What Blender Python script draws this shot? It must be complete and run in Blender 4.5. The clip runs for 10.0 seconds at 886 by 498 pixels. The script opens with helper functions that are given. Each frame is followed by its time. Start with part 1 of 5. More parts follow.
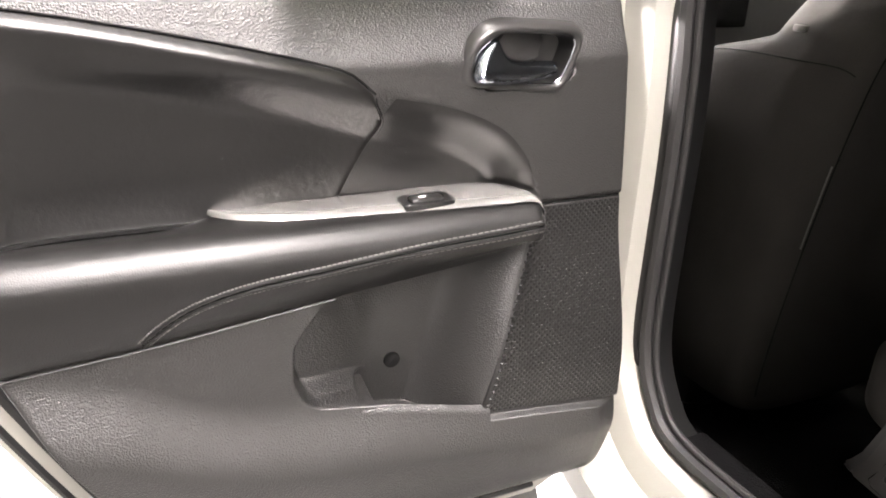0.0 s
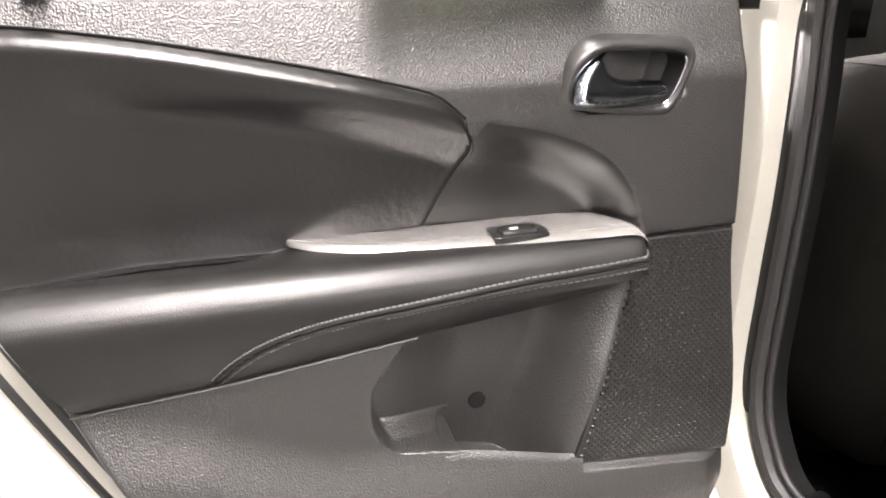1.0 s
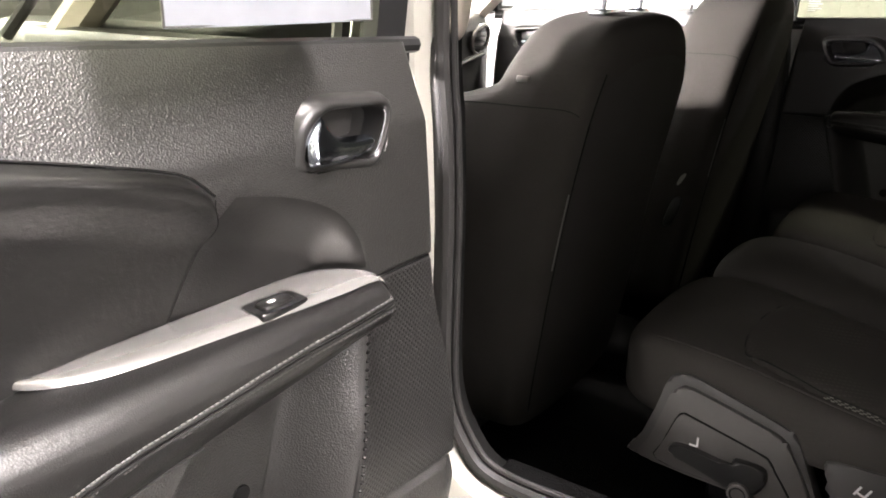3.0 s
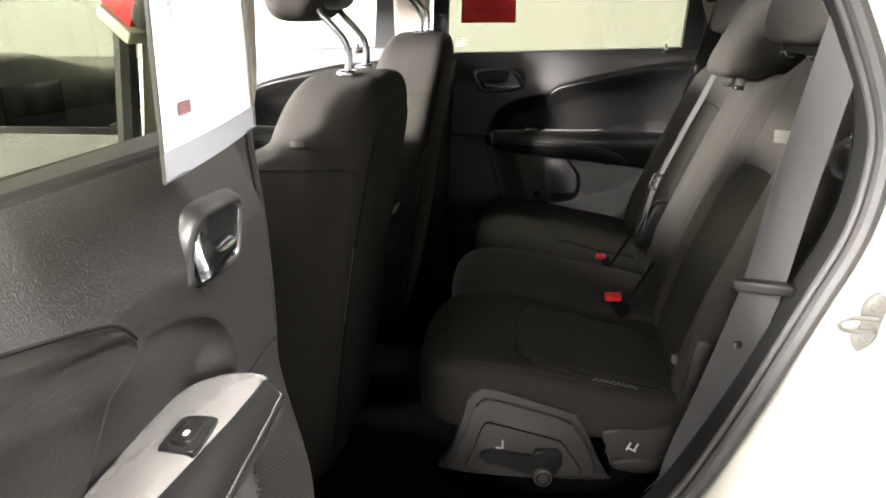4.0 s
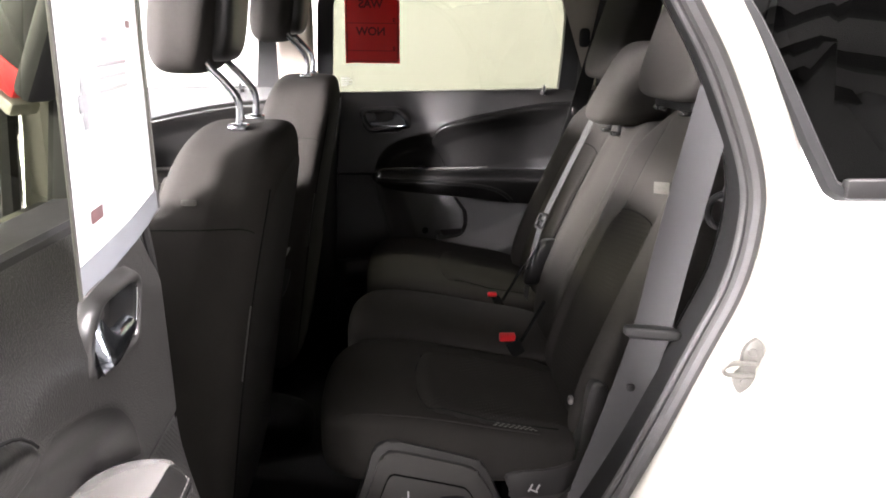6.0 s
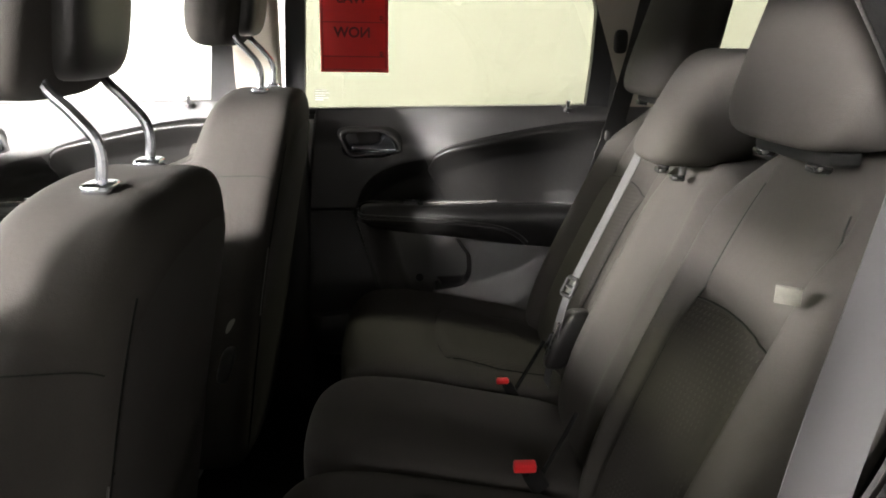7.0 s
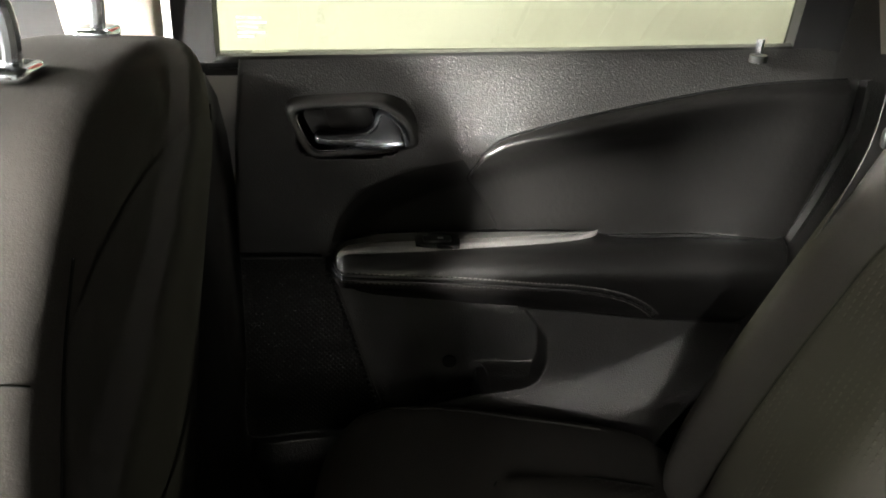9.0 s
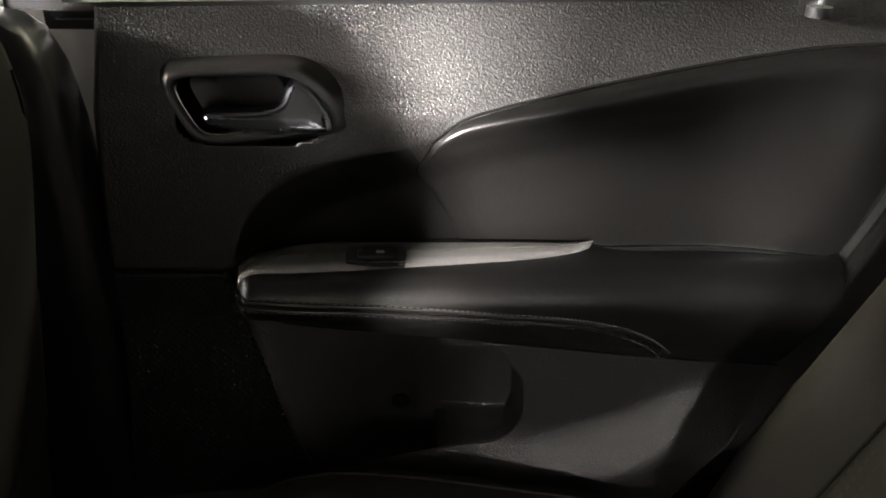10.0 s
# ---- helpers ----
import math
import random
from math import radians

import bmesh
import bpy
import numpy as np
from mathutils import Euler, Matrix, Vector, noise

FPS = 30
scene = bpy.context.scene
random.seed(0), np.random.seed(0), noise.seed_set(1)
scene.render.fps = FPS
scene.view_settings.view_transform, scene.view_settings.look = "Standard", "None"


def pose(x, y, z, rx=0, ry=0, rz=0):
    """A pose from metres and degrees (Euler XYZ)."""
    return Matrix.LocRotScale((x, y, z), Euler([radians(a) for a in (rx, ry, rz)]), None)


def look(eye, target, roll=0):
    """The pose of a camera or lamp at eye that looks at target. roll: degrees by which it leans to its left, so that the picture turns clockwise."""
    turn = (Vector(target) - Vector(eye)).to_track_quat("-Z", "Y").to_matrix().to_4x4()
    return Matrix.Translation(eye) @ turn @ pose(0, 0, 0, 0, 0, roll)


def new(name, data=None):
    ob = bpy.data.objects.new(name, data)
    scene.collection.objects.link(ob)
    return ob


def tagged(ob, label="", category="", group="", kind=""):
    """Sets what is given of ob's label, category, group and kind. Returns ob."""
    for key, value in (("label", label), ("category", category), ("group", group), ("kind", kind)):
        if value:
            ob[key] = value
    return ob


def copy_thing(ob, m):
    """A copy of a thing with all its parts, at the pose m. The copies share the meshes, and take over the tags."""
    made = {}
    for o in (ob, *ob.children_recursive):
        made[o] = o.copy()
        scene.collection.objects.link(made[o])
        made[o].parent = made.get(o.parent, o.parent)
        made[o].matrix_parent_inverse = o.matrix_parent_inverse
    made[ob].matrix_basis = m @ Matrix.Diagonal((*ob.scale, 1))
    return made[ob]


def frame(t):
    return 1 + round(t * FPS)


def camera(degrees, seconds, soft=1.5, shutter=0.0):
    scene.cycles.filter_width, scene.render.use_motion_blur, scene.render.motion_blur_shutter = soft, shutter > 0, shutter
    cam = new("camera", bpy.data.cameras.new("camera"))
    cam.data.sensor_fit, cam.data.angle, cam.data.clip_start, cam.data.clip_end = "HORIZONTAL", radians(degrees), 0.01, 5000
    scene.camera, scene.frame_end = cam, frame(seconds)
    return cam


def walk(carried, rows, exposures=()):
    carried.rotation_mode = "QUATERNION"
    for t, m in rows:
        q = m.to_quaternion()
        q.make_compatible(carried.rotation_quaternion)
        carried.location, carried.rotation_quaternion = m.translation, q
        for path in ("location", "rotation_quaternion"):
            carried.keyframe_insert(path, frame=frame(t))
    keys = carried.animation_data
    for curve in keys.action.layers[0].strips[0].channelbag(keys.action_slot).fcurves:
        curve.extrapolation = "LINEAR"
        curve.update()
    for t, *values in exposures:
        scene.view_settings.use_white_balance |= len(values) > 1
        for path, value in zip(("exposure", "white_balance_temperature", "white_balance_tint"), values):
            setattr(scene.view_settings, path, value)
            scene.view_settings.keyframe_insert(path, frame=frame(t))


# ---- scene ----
cam = camera(61.1, 10.0, soft=1.8)
PATH = [
    (0, (-1.423, -0.202, 1.207), (-0.67, 1.48, 0.429), 1.7),
    (0.5, (-1.402, -0.159, 1.206), (-0.812, 1.595, 0.449), 0.5),
    (1, (-1.403, -0.14, 1.204), (-0.861, 1.633, 0.454), 0.1),
    (1.5, (-1.411, -0.131, 1.198), (-0.821, 1.63, 0.455), 0.1),
    (2, (-1.437, -0.112, 1.189), (-0.642, 1.574, 0.464), 0.9),
    (2.5, (-1.529, -0.074, 1.195), (-0.35, 1.389, 0.509), 1.7),
    (3, (-1.578, 0.004, 1.221), (-0.018, 1.077, 0.576), 0.9),
    (3.2, (-1.6, 0.057, 1.235), (0.084, 0.928, 0.6), 0.3),
    (4.3, (-1.709, 0.253, 1.313), (0.201, 0.288, 0.722), -0.1),
    (4.5, (-1.723, 0.255, 1.325), (0.189, 0.236, 0.737), -0.1),
    (4.8, (-1.739, 0.261, 1.335), (0.172, 0.175, 0.754), 0.2),
    (5, (-1.748, 0.258, 1.339), (0.165, 0.153, 0.763), 0.3),
    (5.2, (-1.75, 0.272, 1.342), (0.162, 0.128, 0.772), 0.7),
    (6.3, (-1.57, 0.247, 1.337), (0.354, 0.118, 0.806), 0.7),
    (6.5, (-1.466, 0.236, 1.335), (0.459, 0.11, 0.808), 0.7),
    (7, (-1.192, 0.204, 1.348), (0.73, 0.085, 0.807), 1.0),
    (7.5, (-0.899, 0.235, 1.318), (1.008, 0.092, 0.734), 1.1),
    (8, (-0.632, 0.235, 1.327), (1.251, 0.087, 0.671), 1.1),
    (8.5, (-0.421, 0.263, 1.327), (1.437, 0.049, 0.617), 1.6),
    (9, (-0.194, 0.218, 1.355), (1.61, 0.104, 0.499), 1.1),
    (9.5, (-0.017, 0.153, 1.324), (1.754, 0.041, 0.402), 1.4),
    (10, (0.051, 0.138, 1.297), (1.813, 0.044, 0.356), 1.5),
]
EXPOSURES = [(0.0, 0.41, 6500, 17), (2.8, 0.41, 6500, 17), (4.2, 0.44, 6500, 12), (6.4, 0.42, 6250, 20), (7.0, 0.50, 6450, 13), (7.6, 0.66, 6550, 10), (9.0, 0.78, 6550, 8),
             (10.0, 0.66, 6600, 14)]
walk(cam, [(t, look(eye, target, roll)) for t, eye, target, roll in PATH], EXPOSURES)

# ---------------------------------------------------------------- light
world = bpy.data.worlds.new("world")
scene.world = world
world.use_nodes = True
world.node_tree.nodes["Background"].inputs[0].default_value = (0.9, 0.95, 1.0, 1)
world.node_tree.nodes["Background"].inputs[1].default_value = 0.2
PANEL_GLOW = 2300.0         # strength of the unseen light panels added on the walls
LAMP = 128.0          # strength of the ceiling diffusers


# ---------------------------------------------------------------- materials
def material(name, color, rough=0.5, metal=0.0, grain=0.0, grain_size=0.002, bump=0.0, blotch=0.0, blotch_size=0.08,
             coat=0.0, specular=0.5, sheen=0.0, pattern=None, wrinkle=0.0):
    """A node material: base colour with fine grain and larger blotches, and a bump of the grain."""
    m = bpy.data.materials.new(name)
    m.use_nodes = True
    nt = m.node_tree
    b = nt.nodes["Principled BSDF"]
    b.inputs["Roughness"].default_value = rough
    b.inputs["Metallic"].default_value = metal
    b.inputs["Coat Weight"].default_value = coat
    b.inputs["Coat Roughness"].default_value = 0.06
    b.inputs["Specular IOR Level"].default_value = specular
    b.inputs["Sheen Weight"].default_value = sheen
    b.inputs["Sheen Roughness"].default_value = 0.5
    b.inputs["Base Color"].default_value = (*color, 1)
    tc = nt.nodes.new("ShaderNodeTexCoord")
    place = tc.outputs["Object"]
    link = nt.links.new
    col = None
    if blotch:
        n2 = nt.nodes.new("ShaderNodeTexNoise")
        n2.inputs["Scale"].default_value = 1 / blotch_size
        n2.inputs["Detail"].default_value = 4
        link(place, n2.inputs["Vector"])
        mix = nt.nodes.new("ShaderNodeMix")
        mix.data_type = "RGBA"
        mix.inputs["A"].default_value = (*[c * (1 - blotch) for c in color], 1)
        mix.inputs["B"].default_value = (*[min(1, c * (1 + blotch)) for c in color], 1)
        link(n2.outputs["Fac"], mix.inputs["Factor"])
        col = mix.outputs["Result"]
        ramp = nt.nodes.new("ShaderNodeMapRange")
        ramp.inputs["To Min"].default_value = max(0.02, rough * (1 - 0.6 * blotch))
        ramp.inputs["To Max"].default_value = min(1, rough * (1 + 0.6 * blotch))
        link(n2.outputs["Fac"], ramp.inputs["Value"])
        link(ramp.outputs["Result"], b.inputs["Roughness"])
    if bump or grain:
        if pattern == "leather":
            n1 = nt.nodes.new("ShaderNodeTexVoronoi")
            n1.feature = "F1"
            n1.inputs["Scale"].default_value = 1 / grain_size
            h = n1.outputs["Distance"]
        elif pattern == "weave":
            n1 = nt.nodes.new("ShaderNodeTexWave")
            n1.wave_type, n1.bands_direction = "BANDS", "DIAGONAL"
            n1.inputs["Scale"].default_value = 0.32 / grain_size
            n1.inputs["Distortion"].default_value = 1.2
            n1.inputs["Detail"].default_value = 2
            h = n1.outputs["Fac"]
        else:
            n1 = nt.nodes.new("ShaderNodeTexNoise")
            n1.inputs["Scale"].default_value = 1 / grain_size
            n1.inputs["Detail"].default_value = 3
            h = n1.outputs["Fac"]
        link(place, n1.inputs["Vector"])
        if bump:
            bp = nt.nodes.new("ShaderNodeBump")
            bp.inputs["Strength"].default_value = bump
            bp.inputs["Distance"].default_value = grain_size * (0.3 if pattern == "leather" else 0.5)
            link(h, bp.inputs["Height"])
            if wrinkle:
                n3 = nt.nodes.new("ShaderNodeTexNoise")
                n3.inputs["Scale"].default_value = 110
                n3.inputs["Detail"].default_value = 3
                link(place, n3.inputs["Vector"])
                b3 = nt.nodes.new("ShaderNodeBump")
                b3.inputs["Strength"].default_value = wrinkle
                b3.inputs["Distance"].default_value = 0.004
                link(n3.outputs["Fac"], b3.inputs["Height"])
                link(b3.outputs["Normal"], bp.inputs["Normal"])
            link(bp.outputs["Normal"], b.inputs["Normal"])
        if grain:
            mg = nt.nodes.new("ShaderNodeMix")
            mg.data_type, mg.blend_type = "RGBA", "MULTIPLY"
            mg.inputs["Factor"].default_value = grain
            if col:
                link(col, mg.inputs["A"])
            else:
                mg.inputs["A"].default_value = (*color, 1)
            link(h, mg.inputs["B"])
            col = mg.outputs["Result"]
    if col:
        link(col, b.inputs["Base Color"])
    return m


def let_through(m, color, share):
    """Lets a part of the light through, as thin paper does."""
    nt = m.node_tree
    out = nt.nodes["Material Output"]
    tl = nt.nodes.new("ShaderNodeBsdfTranslucent")
    tl.inputs["Color"].default_value = (*color, 1)
    mx = nt.nodes.new("ShaderNodeMixShader")
    mx.inputs[0].default_value = share
    nt.links.new(nt.nodes["Principled BSDF"].outputs[0], mx.inputs[1])
    nt.links.new(tl.outputs[0], mx.inputs[2])
    nt.links.new(mx.outputs[0], out.inputs["Surface"])


def glass(name, tint, rough=0.0, gloss=0.04):
    m = bpy.data.materials.new(name)
    m.use_nodes = True
    nt = m.node_tree
    for n in list(nt.nodes):
        nt.nodes.remove(n)
    out = nt.nodes.new("ShaderNodeOutputMaterial")
    tr = nt.nodes.new("ShaderNodeBsdfTransparent")
    tr.inputs["Color"].default_value = (*tint, 1)
    gl = nt.nodes.new("ShaderNodeBsdfGlossy")
    gl.inputs["Roughness"].default_value = rough
    lw = nt.nodes.new("ShaderNodeLayerWeight")
    pw = nt.nodes.new("ShaderNodeMath")
    pw.operation = "POWER"
    pw.inputs[1].default_value = 5.0
    fr = nt.nodes.new("ShaderNodeMapRange")
    fr.inputs["To Min"].default_value = gloss
    nt.links.new(lw.outputs["Facing"], pw.inputs[0])
    nt.links.new(pw.outputs[0], fr.inputs["Value"])
    mx = nt.nodes.new("ShaderNodeMixShader")
    nt.links.new(fr.outputs[0], mx.inputs[0])
    nt.links.new(tr.outputs[0], mx.inputs[1])
    nt.links.new(gl.outputs[0], mx.inputs[2])
    nt.links.new(mx.outputs[0], out.inputs[0])
    return m


def emitter(name, color, strength):
    m = bpy.data.materials.new(name)
    m.use_nodes = True
    b = m.node_tree.nodes["Principled BSDF"]
    b.inputs["Base Color"].default_value = (0.8, 0.8, 0.8, 1)
    b.inputs["Emission Color"].default_value = (*color, 1)
    b.inputs["Emission Strength"].default_value = strength
    return m


PLASTIC = material("black_plastic", (0.0185, 0.0179, 0.0173), 0.36, bump=0.95, grain_size=0.0019, pattern="leather", blotch=0.14, specular=0.85)
PLASTIC_FINE = material("fine_black_plastic", (0.0115, 0.0112, 0.011), 0.36, bump=0.2, grain_size=0.0012, blotch=0.12, specular=0.6)
INSERT = material("wrinkled_vinyl", (0.0080, 0.0077, 0.0075), 0.31, specular=0.5, bump=0.15, grain_size=0.0014, pattern="leather", wrinkle=0.13, blotch=0.08, blotch_size=0.02)
LEATHER = material("black_vinyl", (0.0085, 0.0082, 0.0080), 0.36, specular=0.45, bump=0.3, grain_size=0.0014, pattern="leather", wrinkle=0.04, blotch=0.08, blotch_size=0.02)
SATIN = material("satin_silver_paint", (0.40, 0.391, 0.375), 0.26, metal=0.7, bump=0.04, grain_size=0.0006, blotch=0.015)
# blue tint in both chromes stands in for the bluish surroundings they mirror
CHROME = material("chrome", (0.78, 0.81, 0.87), 0.16, metal=1.0, blotch=0.1, blotch_size=0.02)
LEVER = material("chrome_blue_reflection", (0.64, 0.69, 0.78), 0.14, metal=1.0, blotch=0.15, blotch_size=0.02)
SLEEVE_GREY = material("grey_sleeve", (0.30, 0.31, 0.33), 0.35, blotch=0.2, blotch_size=0.02, bump=0.1)
BEZEL = material("satin_grey_bezel", (0.021, 0.0206, 0.0202), 0.33, specular=0.7, blotch=0.15)
GLOSS = material("gloss_black", (0.014, 0.014, 0.014), 0.24, blotch=0.2)
CLOTH = material("charcoal_cloth", (0.043, 0.0400, 0.0366), 0.85, bump=0.4, wrinkle=0.10, grain_size=0.0011, grain=0.35, blotch=0.18, specular=0.12)
CLOTH_BACK = material("cloth_back", (0.026, 0.0241, 0.0222), 0.8, bump=0.4, grain_size=0.0014, grain=0.3, blotch=0.15, specular=0.3)
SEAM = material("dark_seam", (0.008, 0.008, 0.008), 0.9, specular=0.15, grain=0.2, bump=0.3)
THREAD = material("grey_thread", (0.115, 0.111, 0.106), 0.8, bump=0.4, grain_size=0.0008)
PAINT = material("white_paint", (0.80, 0.80, 0.78), 0.3, coat=0.7, bump=0.02, grain_size=0.002, blotch=0.02, blotch_size=0.3)
JAMB = material("jamb_paint", (0.31, 0.303, 0.270), 0.35, coat=0.3, bump=0.05, grain_size=0.004, blotch=0.05, blotch_size=0.1)
RUBBER = material("black_rubber", (0.014, 0.014, 0.0145), 0.42, specular=0.45, bump=0.2, grain_size=0.002, blotch=0.2, blotch_size=0.03)
SEAL = material("grey_rubber_seal", (0.030, 0.0293, 0.029), 0.5, specular=0.28, bump=0.15, grain_size=0.002, blotch=0.15, blotch_size=0.03)
SASH = material("black_sash", (0.012, 0.012, 0.0125), 0.55, specular=0.3, bump=0.1, grain_size=0.002, blotch=0.15)
WEBBING = material("grey_webbing", (0.038, 0.0373, 0.0385), 0.6, bump=0.35, grain_size=0.0008, pattern="weave", grain=0.25, blotch=0.1, sheen=0.05)
RED = material("red_plastic", (0.65, 0.025, 0.03), 0.35, blotch=0.1, blotch_size=0.01)
CARPET = material("black_carpet", (0.006, 0.006, 0.0063), 1.0, specular=0.08, bump=0.9, grain_size=0.003, grain=0.5, blotch=0.3, blotch_size=0.05)
DARK_PLATE = material("dark_grey_plate", (0.048, 0.046, 0.045), 0.4, bump=0.15, grain_size=0.0015, blotch=0.1)
GREY_PLASTIC = material("warm_grey_plastic", (0.062, 0.059, 0.056), 0.42, bump=0.2, grain_size=0.0015, blotch=0.1)
TRIM_BEIGE = material("beige_trim", (0.42, 0.38, 0.32), 0.6, bump=0.3, grain_size=0.002, blotch=0.08)
HEADLINER = material("grey_headliner", (0.15, 0.145, 0.135), 0.9, bump=0.4, grain_size=0.002, blotch=0.06)
STEEL = material("zinc_steel", (0.072, 0.070, 0.063), 0.42, metal=0.0, bump=0.2, grain_size=0.004, blotch=0.3, blotch_size=0.01)
PAPER = material("white_paper", (0.85, 0.85, 0.84), 0.6, blotch=0.02, blotch_size=0.05, bump=0.05)
SLEEVE = glass("clear_sleeve", (0.85, 0.86, 0.88), 0.1)
INK = material("grey_ink", (0.45, 0.45, 0.46), 0.6, grain=0.5, grain_size=0.003)
INK_RED = material("dull_red_ink", (0.22, 0.12, 0.12), 0.6, grain=0.4, grain_size=0.004)
CARD_RED = material("red_card", (0.55, 0.04, 0.035), 0.6, blotch=0.08, blotch_size=0.03, bump=0.05)
let_through(CARD_RED, (0.55, 0.05, 0.045), 0.40)
INK_BLACK = material("dark_red_ink", (0.12, 0.012, 0.012), 0.6, grain=0.2)
WHITE_INK = material("white_ink", (0.8, 0.8, 0.8), 0.5, grain=0.1)
TAG = material("pale_fabric_tag", (0.16, 0.153, 0.14), 0.7, grain=0.4, grain_size=0.004, bump=0.3)
PALE = material("pale_plastic", (0.36, 0.345, 0.31), 0.4, blotch=0.1, blotch_size=0.02)
WALL = material("white_wall", (0.315, 0.315, 0.306), 0.85, bump=0.15, grain_size=0.01, blotch=0.03, blotch_size=0.8)
WALL_GREY = material("grey_wall", (0.13, 0.13, 0.127), 0.85, bump=0.15, grain_size=0.01, blotch=0.05, blotch_size=0.8)
FLOOR = material("grey_floor", (0.075, 0.0735, 0.07), 0.35, bump=0.1, grain_size=0.01, blotch=0.12, blotch_size=0.4)
CEILING = material("grey_ceiling", (0.32, 0.32, 0.31), 0.9, bump=0.2, grain_size=0.02, blotch=0.06, blotch_size=0.6)
TINTED = glass("tinted_glass", (0.235, 0.248, 0.186))
CLEAR = glass("clear_glass", (0.9, 0.93, 0.88))
PRIVACY = glass("privacy_glass", (0.16, 0.16, 0.155), gloss=0.11)
# glow of the added wall panels, one strong and one soft
KEY_GLOW = emitter("key_glow_pane", (1.0, 0.96, 0.90), PANEL_GLOW)
SOFT_GLOW = emitter("soft_glow_pane", (1.0, 0.96, 0.90), PANEL_GLOW * 0.23)
LIGHT = emitter("diffuser_light", (1.0, 0.95, 0.89), LAMP)


def grille_material(name, axis):
    """Black plastic with a square field of small holes in the plane of the door."""
    m = material(name, (0.016, 0.0155, 0.015), 0.36)
    nt = m.node_tree
    b = nt.nodes["Principled BSDF"]
    tc = nt.nodes.new("ShaderNodeTexCoord")
    sep = nt.nodes.new("ShaderNodeSeparateXYZ")
    com = nt.nodes.new("ShaderNodeCombineXYZ")
    nt.links.new(tc.outputs["Object"], sep.inputs[0])
    nt.links.new(sep.outputs[axis], com.inputs[0])
    nt.links.new(sep.outputs["Z"], com.inputs[1])
    vor = nt.nodes.new("ShaderNodeTexVoronoi")
    vor.voronoi_dimensions = "2D"
    vor.inputs["Scale"].default_value = 1 / 0.0054
    vor.inputs["Randomness"].default_value = 0.0
    turn = nt.nodes.new("ShaderNodeVectorRotate")
    turn.inputs["Angle"].default_value = radians(47)
    nt.links.new(com.outputs[0], turn.inputs["Vector"])
    nt.links.new(turn.outputs[0], vor.inputs["Vector"])
    mr = nt.nodes.new("ShaderNodeMapRange")
    mr.inputs["From Min"].default_value = 0.24
    mr.inputs["From Max"].default_value = 0.36
    nt.links.new(vor.outputs["Distance"], mr.inputs["Value"])
    mx = nt.nodes.new("ShaderNodeMix")
    mx.data_type = "RGBA"
    mx.inputs["A"].default_value = (0.003, 0.003, 0.003, 1)
    mx.inputs["B"].default_value = (0.016, 0.0155, 0.015, 1)
    nt.links.new(mr.outputs["Result"], mx.inputs["Factor"])
    nt.links.new(mx.outputs["Result"], b.inputs["Base Color"])
    bp = nt.nodes.new("ShaderNodeBump")
    bp.inputs["Strength"].default_value = 1.0
    bp.inputs["Distance"].default_value = 0.0015
    nt.links.new(mr.outputs["Result"], bp.inputs["Height"])
    nt.links.new(bp.outputs["Normal"], b.inputs["Normal"])
    return m


